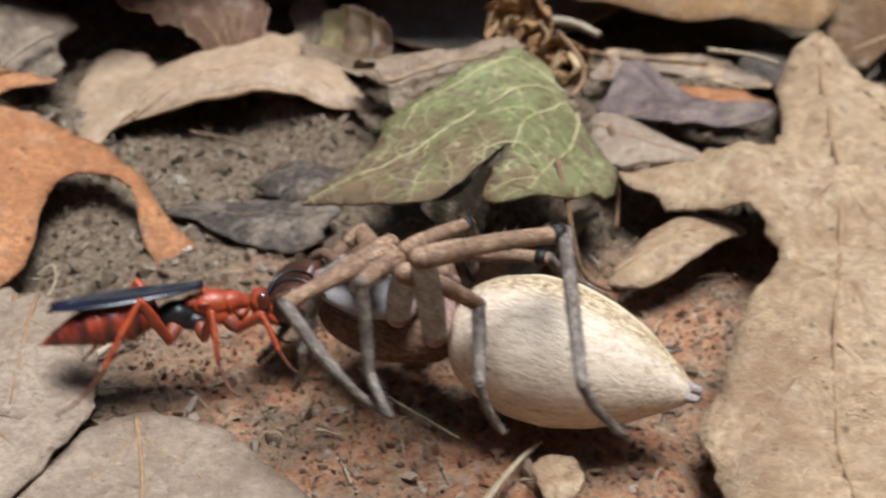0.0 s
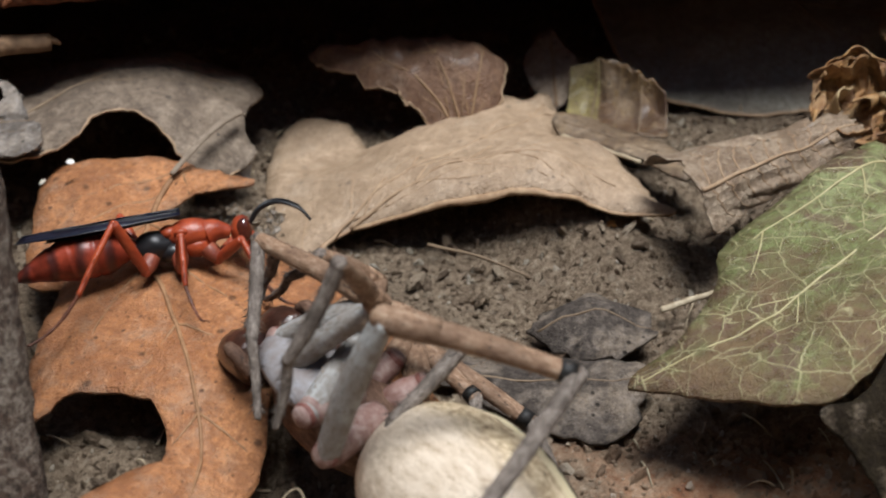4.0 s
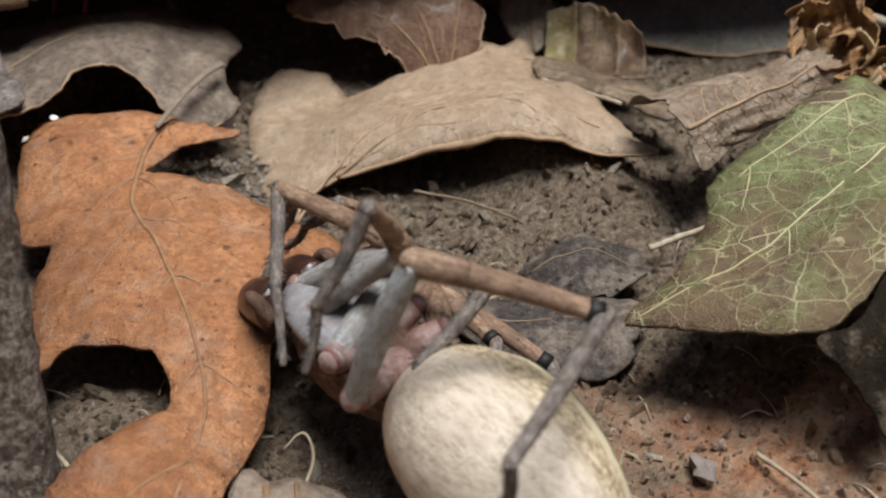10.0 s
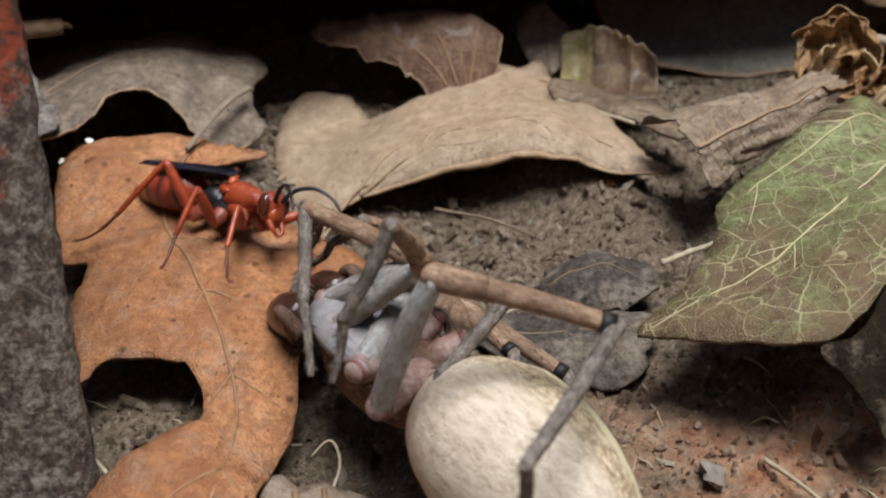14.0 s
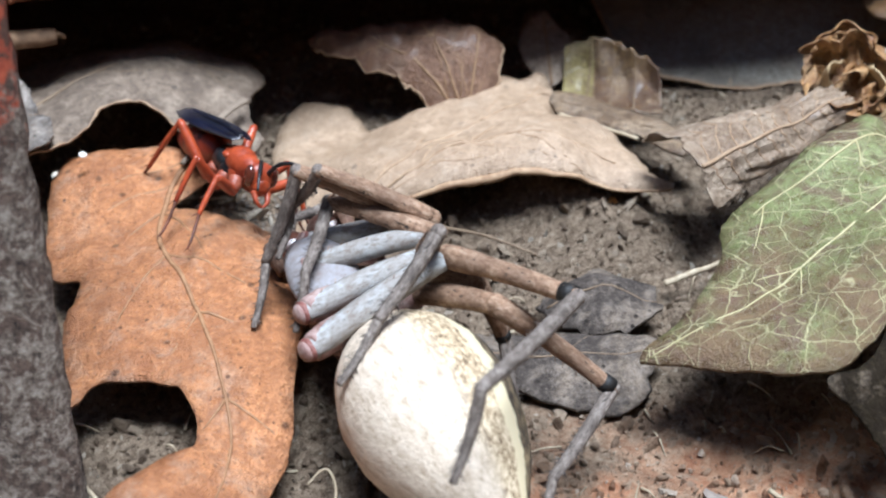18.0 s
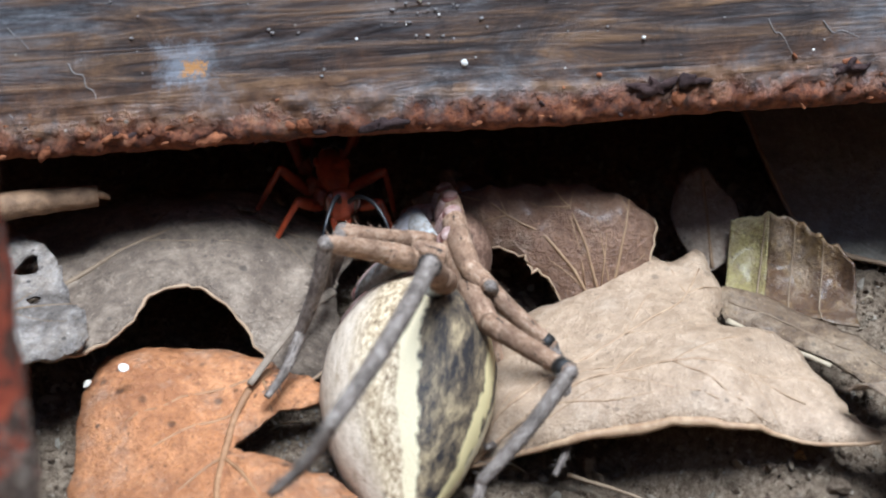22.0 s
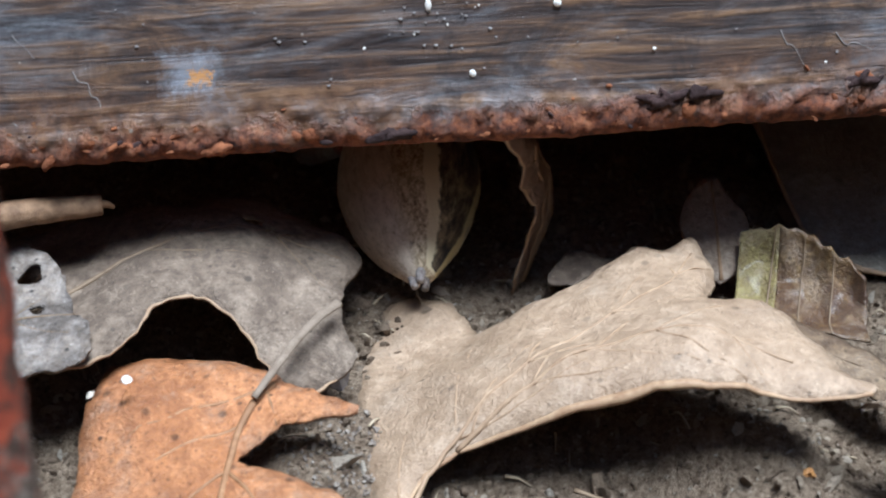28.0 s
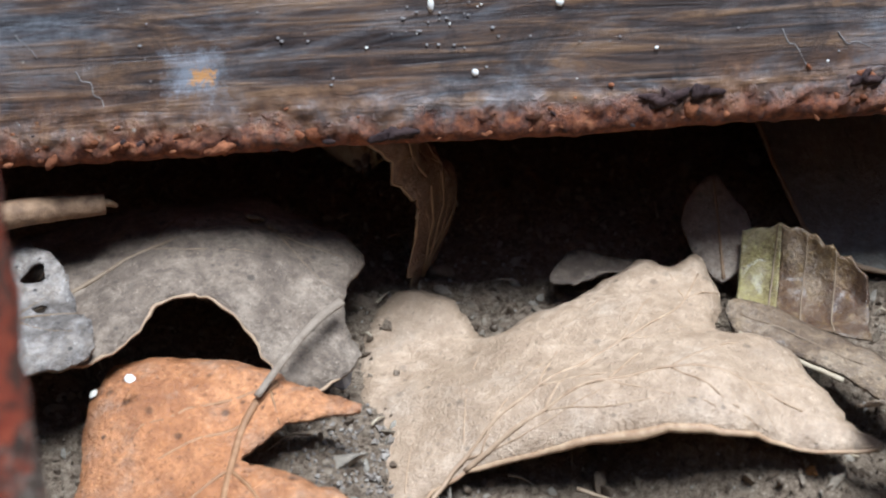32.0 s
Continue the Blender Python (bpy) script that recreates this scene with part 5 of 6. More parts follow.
# ---- spider ----
def spider_materials():
    k = Nodes("spider_abdomen", 0.55, 0.35)
    dot = k.t.nodes.new("ShaderNodeVectorMath")
    dot.operation = "DOT_PRODUCT"
    k.link(k.co.outputs["Normal"], dot.inputs[0])
    dot.inputs[1].default_value = (0.0, -0.92, -0.38)
    side = k.math("ADD", dot.outputs["Value"], k.math("MULTIPLY", k.math("SUBTRACT", k.noise(0.9, 5), 0.5), 0.16))
    hair = k.noise(1.3, 5, 0.7, k.stretch(0.5, 1.4, 1.4))
    cream = k.ramp(hair, (0.30, (0.38, 0.29, 0.20)), (0.44, (0.56, 0.455, 0.34)), (0.62, (0.69, 0.58, 0.455)))
    speck = k.noise(1.9, 5, 0.75, k.stretch(0.35, 1.3, 1.3))
    cream = k.mix(k.ramp(speck, (0.34, 0.5), (0.42, 0.0)), cream, (0.20, 0.135, 0.07))
    mott = k.ramp(k.noise(2.6, 6, 0.75, k.stretch(0.6, 1.1, 1.1)), (0.36, (0.12, 0.078, 0.045)), (0.48, (0.40, 0.30, 0.18)), (0.60, (0.66, 0.54, 0.37)))
    dark = k.ramp(k.noise(0.8, 6, 0.75, k.stretch(0.35, 1.2, 1.2)), (0.42, (0.022, 0.019, 0.019)), (0.54, (0.13, 0.097, 0.06)), (0.68, (0.37, 0.285, 0.16)))
    c = k.mix(k.ramp(side, (-0.15, 0.0), (0.32, 1.0)), cream, mott)
    c = k.mix(k.ramp(side, (0.60, 0.0), (0.63, 1.0)), c, (0.66, 0.56, 0.36))
    c = k.mix(k.ramp(side, (0.76, 0.0), (0.79, 1.0)), c, dark)
    # a second pale stripe beyond the dark back
    far = k.t.nodes.new("ShaderNodeVectorMath")
    far.operation = "DOT_PRODUCT"
    k.link(k.co.outputs["Normal"], far.inputs[0])
    far.inputs[1].default_value = (0.0, -0.22, -0.975)
    beyond = k.math("ADD", far.outputs["Value"], k.math("MULTIPLY", k.math("SUBTRACT", k.noise(0.9, 5), 0.5), 0.16))
    c = k.mix(k.math("MULTIPLY", k.ramp(beyond, (0.74, 0.0), (0.77, 1.0)), k.ramp(beyond, (0.88, 1.0), (0.91, 0.0))), c, (0.66, 0.55, 0.28))
    k.color(c)
    abdomen = k.bump(k.mix(0.5, hair, k.noise(4, 4)), 0.25, 0.6)
    return abdomen


ABDOMEN = spider_materials()
def leg_material(name, pale, mid, dark, flecks=0.5):
    """Fine hair along the leg, with short dark dashes."""
    k = Nodes(name, 0.7, 0.3)
    hair = k.noise(2.0, 6, 0.75, k.stretch(0.65, 1.4, 1.4))
    c = k.ramp(hair, (0.32, dark), (0.48, mid), (0.66, pale))
    c = k.mix(k.ramp(k.noise(0.45, 3, 0.5), (0.4, 0.0), (0.62, 0.55)), c, dark)
    dash = k.noise(1.6, 4, 0.65, k.stretch(0.55, 1.6, 1.6))
    c = k.mix(k.ramp(dash, (0.33, flecks), (0.39, 0.0)), c, (0.025, 0.018, 0.014))
    k.color(c)
    return k.bump(k.mix(0.5, hair, k.noise(5, 4)), 0.35, 0.5)


LEGBROWN = leg_material("spider_leg", (0.47, 0.34, 0.235), (0.29, 0.175, 0.105), (0.12, 0.07, 0.045), 0.9)
LEGGREY = leg_material("spider_shin", (0.36, 0.31, 0.265), (0.185, 0.15, 0.125), (0.07, 0.055, 0.045), 0.8)
THIGH = leg_material("spider_thigh", (0.52, 0.53, 0.525), (0.37, 0.365, 0.35), (0.20, 0.155, 0.12), 0.4)
LEGPALE = leg_material("spider_palp", (0.46, 0.42, 0.39), (0.30, 0.26, 0.24), (0.16, 0.12, 0.095), 0.4)
SHELL = leg_material("spider_carapace", (0.30, 0.19, 0.13), (0.15, 0.085, 0.055), (0.07, 0.035, 0.022), 0.7)
HIPRING = plain_material("spider_hip_ring", (0.34, 0.15, 0.12), (0.14, 0.05, 0.04), 1.3, 0.45, 0.4, 0.2)
BREAST = plain_material("spider_sternum", (0.36, 0.37, 0.40), (0.20, 0.165, 0.15), 1.4, 0.6)
COXA = plain_material("spider_hip", (0.50, 0.40, 0.36), (0.19, 0.085, 0.065), 1.6, 0.5, 0.4, 0.2)
JAW = plain_material("spider_jaw", (0.12, 0.045, 0.025), (0.02, 0.01, 0.008), 0.9, 0.3, 0.5, 0.1, 0.3)
BLACK = plain_material("black_joint", (0.02, 0.017, 0.015), (0.008, 0.007, 0.006), 1.0, 0.6)


def bristles(bm, l, bow, r, rnd, count):
    """Short hairs that stand off a leg piece lying along x."""
    for i in range(count):
        s, a = rnd.uniform(0.03, 0.97), rnd.uniform(0, 2 * math.pi)
        p = Vector((s * l, 0, bow * math.sin(math.pi * s)))
        n = Vector((0, math.cos(a), math.sin(a)))
        q = p + n * r * 0.9
        e = q + n * rnd.uniform(0.25, 0.6) + Vector((rnd.uniform(0.2, 0.7), 0, 0))
        side = Vector((0.05, 0, 0))
        up = n.cross(Vector((1, 0, 0))) * 0.04
        put(bm, [q - side, q + side, q + up, e], [(0, 1, 3), (1, 2, 3), (2, 0, 3)])


def spider():
    """The paralysed spider on its side. Local x points to its head; the origin is its waist, 8 mm above where it lies."""
    top = tagged(new("spider"), "limp brown spider with a swollen cream abdomen, lying belly up", "spider")
    bm = bmesh.new()
    n = 44
    form = ((0.0, 1.6), (0.06, 3.9), (0.16, 5.0), (0.32, 5.9), (0.48, 5.9), (0.64, 5.1), (0.78, 3.9), (0.90, 2.3), (0.97, 1.3), (1.0, 0.8))
    path, rad = [], []
    for i in range(n + 1):
        s = i / n
        path.append((0.8 - 19.6 * s, 0.0, -0.6 - 1.0 * s + 0.8 * math.sin(math.pi * s)))
        rad.append(float(np.interp(s, [f[0] for f in form], [f[1] for f in form])))
    rad = [rad[0]] + [(rad[i - 1] + 2 * rad[i] + rad[i + 1]) / 4 for i in range(1, n)] + [rad[n]]
    tube(bm, path, rad, 36)
    abdomen = part("abdomen", bm, ABDOMEN, top, "cream abdomen with a dark mottled back and a pale stripe")
    for dy, dz, m in ((0.5, 0.35, LEGPALE), (-0.5, 0.35, LEGPALE), (0, -0.4, LEGGREY)):
        bm = bmesh.new()
        limb(bm, [(-17.9, dy, -1.4 + dz), (-19.7, dy * 0.7, -1.5 + dz)], 0.55, 0.3, 8)
        part("spinneret", bm, m, abdomen)
    bm = bmesh.new()
    blob(bm, (6.8, 0.0, -1.5), (6.6, 3.7, 3.0), 28, 20, rough=0.06)
    part("cephalothorax", bm, SHELL, top, "brown hairy carapace")
    bm = bmesh.new()
    blob(bm, (8.2, 1.2, 2.1), (4.6, 2.6, 1.3), 22, 12, rough=0.08)
    part("sternum", bm, BREAST, top, "bluish-grey breast plate")
    for dy in (-1.4, 1.8):
        bm = bmesh.new()
        limb(bm, [(14.0, dy, -0.6), (16.6, dy * 1.05, -1.4), (18.2, dy * 0.9, -3.2)], 1.9, 1.1, 14, bulge=0.15)
        jaw = part("chelicera", bm, JAW, top, "dark reddish-brown jaw")
        bm = bmesh.new()
        limb(bm, [(18.1, dy * 0.9, -3.0), (18.0, dy * 0.4, -4.6), (16.8, dy * 0.2, -5.2)], 0.45, 0.06, 8)
        part("fang", bm, BLACK, jaw)
    legs = []
    for j, (hip, lengths, w) in enumerate((
        ((12.2, 0.8, 2.0), (9.5, 10.5, 7.8, 5.0), 1),
        ((8.8, 1.7, 2.5), (9.5, 8.5, 6.8, 4.2), 1),
        ((3.9, 3.8, 3.0), (9.5, 7.2, 7.2, 5.0), 1.08),
        ((0.2, 4.8, 3.0), (11.5, 11.6, 16, 5.6), 1.1),
        ((12.0, -2.6, 1.0), (8, 9, 5, 4), 0.92),
        ((9.4, -3.6, 0.8), (8, 6.5, 5, 4), 0.92),
        ((6.2, -4.2, 0.6), (8, 7.5, 5, 4), 0.95),
        ((3.2, -4.2, 0.4), (9, 10.5, 8.5, 4.5), 1.0),
    )):
        c = Vector(hip)
        near = j < 4
        root = Vector((c.x * 0.8 + 1.6, c.y * 0.25 - 1.0, c.z - 1.4))
        bm = bmesh.new()
        limb(bm, [root, (root + c) / 2 + Vector((0, 0.3, 0.3)), c], 1.1 * w, 0.92 * w, 16, bulge=0.10)
        leg = part("leg", bm, COXA, top, "slender flecked grey-brown leg with a pinkish hip")
        for off, r, m in ((0.05, 0.84, COXA), (-0.5, 0.95, HIPRING), (0.35, 0.84, HIPRING), (0.6, 0.72, COXA)):
            bm = bmesh.new()
            d = (c - root).normalized()
            blob(bm, c + d * off, (r * w, r * w * 0.95, r * w * 0.5), 14, 8, d.to_track_quat("Z", "Y").to_matrix(), 0.15, 0.8)
            part("trochanter", bm, m, leg)
        pieces = []
        rnd = random.Random(200 + j)
        for k, (nm, r0, r1, bulge, flat, m) in enumerate((("femur", 0.88, 0.8, 0.22, 0.8, THIGH if near else LEGBROWN), ("tibia", 0.72, 0.56, 0.10, 0.92, LEGBROWN), ("metatarsus", 0.50, 0.38, 0.08, 1.0, LEGGREY), ("tarsus", 0.36, 0.22, 0.12, 1.0, LEGGREY))):
            bm = bmesh.new()
            l = lengths[k]
            bow = (0.25, 0.2, -0.2, -0.3)[k]
            limb(bm, [(-0.15, 0, 0), (l * 0.33, 0, bow), (l * 0.66, 0, bow), (l + 0.15, 0, 0)], r0 * w, r1 * w, 14, 6, bulge, flat)
            if k in (1, 2):
                blob(bm, (0, 0, 0), (r0 * w * 1.12,) * 3, 12, 8)
            piece = part(nm, bm, m, leg)
            bm = bmesh.new()
            bristles(bm, l, bow, (r0 + r1) / 2 * w, rnd, (40, 60, 130, 70)[k])
            tagged(part("hairs", bm, LEGGREY if k > 1 else LEGBROWN, piece), kind="stuff")
            if k == 1 and j in (3, 6, 7):
                bm = bmesh.new()
                limb(bm, [(l * 0.90, 0, bow * 0.4), (l * 0.985, 0, 0.05)], r1 * w * 1.16, r1 * w * 1.2, 14, 2)
                part("joint_ring", bm, BLACK, piece, "black joint band")
            if k == 1:
                bm = bmesh.new()
                limb(bm, [(l * 0.0, 0, 0), (l * 0.28, 0, bow)], r0 * w * 1.1, r0 * w * 1.02, 14, 3, 0.06)
                part("patella", bm, LEGBROWN, piece)
            pieces.append(piece)
        legs.append((c, lengths, pieces))
    for dy in (-2.6, 3.2):
        bm = bmesh.new()
        limb(bm, [(12.4, dy, 0.2), (14.0, dy * 1.1, 1.4), (15.4, dy * 1.0, 0.4), (15.8, dy * 0.9, -2.2)], 0.62, 0.34, 10)
        part("pedipalp", bm, SHELL, top)
    return top, abdomen, legs


SPIDER, SPIDER_ABDOMEN, SPIDER_LEGS = spider()


# ---- wasp ----
RED = plain_material("wasp_red", (0.56, 0.10, 0.026), (0.19, 0.026, 0.010), 0.9, 0.38, 0.5, 0.15, 0.1)
COXARED = plain_material("wasp_hip", (0.44, 0.13, 0.065), (0.14, 0.028, 0.016), 1.2, 0.4, 0.5, 0.15)
WASPEYE = plain_material("wasp_eye", (0.12, 0.03, 0.014), (0.05, 0.012, 0.008), 1.5, 0.12, 0.6, 0.02, 0.6)
WASPBLACK = plain_material("wasp_black", (0.018, 0.018, 0.02), (0.008, 0.008, 0.009), 0.8, 0.4, 0.5, 0.05)
WING = plain_material("wasp_wing", (0.010, 0.013, 0.032), (0.005, 0.005, 0.010), 0.6, 0.28, 0.5, 0.05)
TARSUS = plain_material("wasp_foot", (0.20, 0.06, 0.025), (0.05, 0.022, 0.015), 0.8, 0.5)


def banded_material():
    k = Nodes("wasp_banded_abdomen", 0.38, 0.5)
    sep = k.t.nodes.new("ShaderNodeSeparateXYZ")
    k.link(k.mm, sep.inputs[0])
    wave = k.math("SINE", k.math("MULTIPLY", k.math("ADD", sep.outputs[0], k.math("MULTIPLY", k.noise(0.5, 3), 0.7)), 2.9))
    k.color(k.mix(k.ramp(wave, (0.1, 0.0), (0.95, 0.8)), k.ramp(k.noise(0.6, 4), (0.35, (0.15, 0.022, 0.011)), (0.65, (0.36, 0.055, 0.024))), (0.04, 0.015, 0.014)))
    return k.bump(wave, 0.15, 0.4)


def wasp_limb(name, a, b, r0, r1, material, leg, bulge=0.15, sag=0.0):
    bm = bmesh.new()
    a, b = Vector(a), Vector(b)
    limb(bm, [a, a.lerp(b, 0.5) + Vector((0, 0, sag)), b], r0, r1, 10, 6, bulge)
    blob(bm, a, (r0 * 1.12,) * 3, 10, 7)
    return part(name, bm, material, leg)


def wasp():
    """A slender red and black hunting wasp. Local x points ahead, z up; the origin is its thorax, 5.5 mm above its feet."""
    top = tagged(new("wasp"), "red spider-hunting wasp with folded black wings", "wasp")
    bm = bmesh.new()
    blob(bm, (1.9, 0, 0.45), (1.9, 1.25, 1.2), 22, 16)
    blob(bm, (0.3, 0, 0.75), (0.8, 0.85, 0.6), 16, 10)
    blob(bm, (2.2, 0, -0.5), (1.3, 1.1, 0.9), 16, 12)
    part("thorax", bm, RED, top, "glossy red thorax")
    bm = bmesh.new()
    tube(bm, spline([(3.1, 0, 0.35), (3.7, 0, 0.45), (4.3, 0, 0.35), (4.9, 0, 0.15)], 5), [1.12 - 0.045 * k for k in range(16)], 18)
    part("collar", bm, RED, top, "red neck collar")
    bm = bmesh.new()
    blob(bm, (-0.9, 0, -0.15), (1.6, 1.2, 1.2), 20, 14, rough=0.12, freq=1.2)
    blob(bm, (0.5, 0, -0.75), (1.4, 1.15, 0.85), 16, 12, rough=0.1, freq=1.2)
    part("propodeum", bm, WASPBLACK, top, "black hind thorax")
    for sd in (-1, 1):
        bm = bmesh.new()
        blob(bm, (1.2, sd * 1.12, 0.75), (0.55, 0.3, 0.3), 12, 8)
        part("tegula", bm, RED, top)
    bm = bmesh.new()
    blob(bm, (5.75, 0, 0.15), (0.85, 1.35, 1.25), 22, 16)
    blob(bm, (6.3, 0, -0.45), (0.5, 0.75, 0.75), 14, 10)
    head = part("head", bm, RED, top, "orange-red head")
    for sd in (-1, 1):
        bm = bmesh.new()
        blob(bm, (5.95, sd * 1.02, 0.3), (0.6, 0.42, 0.92), 16, 12)
        part("eye", bm, WASPEYE, head, "shiny dark red eye")
        run = spline([(6.4, sd * 0.35, 0.65), (7.3, sd * 0.8, 1.7), (8.7, sd * 1.5, 2.1), (10.2, sd * 2.2, 1.5), (11.0, sd * 2.5, 0.5)], 5)
        bm = bmesh.new()
        tube(bm, run, [(0.2 - 0.0045 * k) * (1 + 0.12 * math.sin(k * 3.14)) for k in range(len(run))], 8)
        part("antenna", bm, WASPBLACK, head, "dark curved antenna")
        bm = bmesh.new()
        limb(bm, [(6.3, sd * 0.6, -0.9), (6.9, sd * 0.45, -1.6), (7.0, sd * 0.05, -2.0)], 0.28, 0.09, 8)
        part("mandible", bm, RED, head)
    bm = bmesh.new()
    n = 60
    path, radii = [], []
    for k in range(n + 1):
        u = k / n
        path.append((-2.1 - 10.0 * u, 0, -0.1 + 0.2 * math.sin(math.pi * u) - 1.5 * u * u))
        plate = 1 - 0.07 * ((u * 6.2) % 1.0) ** 3
        radii.append(max(0.05, 1.95 * min(1.0, (u / 0.26 + 0.06) ** 0.62) * (1 - max(0.0, u - 0.42) ** 1.5 / 0.437) * plate))
    tube(bm, path, radii, 20, 0.95)
    part("abdomen", bm, banded_material(), top, "dark red abdomen with blackish bands")
    bm = bmesh.new()
    limb(bm, [(-2.5, 0, -0.1), (-1.9, 0, -0.15), (-1.4, 0, -0.2)], 0.42, 0.35, 10)
    part("waist", bm, WASPBLACK, top)
    for sd in (-1, 1):
        for k, (l, w, up) in enumerate(((11.6, 2.3, 2.35), (8.4, 1.9, 2.15))):
            verts, faces = [], []
            for a in range(17):
                t = a / 16
                wd = w * (0.25 + 0.75 * math.sin(math.pi * min(1, 0.06 + t * 0.86)) ** 0.8)
                for b in range(6):
                    v = b / 5
                    verts.append((1.3 - k - l * t - 0.9 * v * t, sd * (-0.25 + wd * v + 0.1 * t), up + 0.03 * sd - 0.05 * t - 0.5 * t * t - 0.42 * v * v + 0.09 * math.sin(8 * v + 5 * t)))
            m = len(verts)
            verts += [(x, y, z - 0.05) for x, y, z in verts]
            for a in range(16):
                for b in range(5):
                    q = (a * 6 + b, a * 6 + b + 1, a * 6 + b + 7, a * 6 + b + 6)
                    faces += [q, tuple(m + c for c in reversed(q))]
            rim = list(range(6)) + [a * 6 + 5 for a in range(1, 17)] + [96 + b for b in (4, 3, 2, 1, 0)] + [a * 6 for a in range(15, 0, -1)]
            faces += [(b, a, a + m, b + m) for a, b in zip(rim, rim[1:] + rim[:1])]
            bm = bmesh.new()
            put(bm, verts, faces)
            wing = part("fore_wing" if k == 0 else "hind_wing", bm, WING, top, "glossy blue-black wing")
            if k == 0:
                for edge in (0.12, 0.5, 0.95):
                    bm = bmesh.new()
                    limb(bm, [verts[a * 6 + round(edge * 5)] for a in range(0, 14)], 0.07, 0.03, 5, 2)
                    part("vein", bm, WASPBLACK, wing)
    legs = []
    for sd in (-1, 1):
        for k, (bx, bz, coxa, knee, ankle, foot) in enumerate((
            (3.0, -0.7, (3.7, 1.0, -1.7), (5.6, 2.9, -0.3), (6.6, 4.0, -3.2), (8.8, 4.9, -5.5)),
            (0.9, -1.0, (0.9, 1.5, -2.0), (1.3, 4.2, 0.6), (1.2, 5.6, -3.0), (2.2, 7.6, -5.5)),
            (-1.2, -0.9, (-1.7, 1.5, -1.9), (-3.4, 3.7, 2.2), (-6.4, 5.6, -2.6), (-10.2, 7.2, -5.5)),
        )):
            hip = Vector((bx, sd * 0.75, bz))

            def rel(p):
                return Vector((p[0], sd * p[1], p[2])) - hip

            bm = bmesh.new()
            limb(bm, [(0, 0, 0), rel(coxa) * 0.6, rel(coxa)], 0.62, 0.4, 12, bulge=0.2)
            leg = mesh_object("leg", bm, COXARED)
            leg.parent = top
            leg.location = hip * MM
            tagged(leg, "long red jointed leg with a dark foot")
            wasp_limb("femur", rel(coxa), rel(knee), 0.36, 0.34, RED, leg, 0.3)
            wasp_limb("tibia", rel(knee), rel(ankle), 0.24, 0.2, RED, leg, 0.1, 0.1)
            a, b = rel(ankle), rel(foot)
            bm = bmesh.new()
            run = spline([a, a.lerp(b, 0.35) + Vector((0, 0, -0.5)), a.lerp(b, 0.7) + Vector((0, 0, -0.45)), b], 5)
            tube(bm, run, [(0.15 - 0.005 * c) * (1.25 if c % 4 == 0 else 1.0) for c in range(len(run))], 8)
            for sx in (-1, 1):
                limb(bm, [b, b + Vector((0.25, sx * 0.15, 0.05)), b + Vector((0.4, sx * 0.25, -0.15))], 0.06, 0.02, 5, 2)
            part("tarsus", bm, TARSUS, leg)
            for c in range(3):
                e = rel(knee).lerp(a, 0.45 + 0.25 * c)
                bm = bmesh.new()
                limb(bm, [e, e + (a - rel(knee)).normalized() * 0.35 + Vector((0, sd * 0.3, 0.12)), e + (a - rel(knee)).normalized() * 0.6 + Vector((0, sd * 0.5, 0.1))], 0.06, 0.015, 5, 2)
                part("spur", bm, TARSUS, leg)
            legs.append((leg, sd, k))
    return top, legs


WASP, WASP_LEGS = wasp()


# ---- what moves ----
def body(x, y, z, yaw, pitch=0, roll=0):
    """A creature's pose: millimetres, then degrees about its upright, cross and long axis."""
    return pose(x * MM, y * MM, z * MM, 0, 0, yaw) @ pose(0, 0, 0, 0, pitch, 0) @ pose(0, 0, 0, roll, 0, 0)


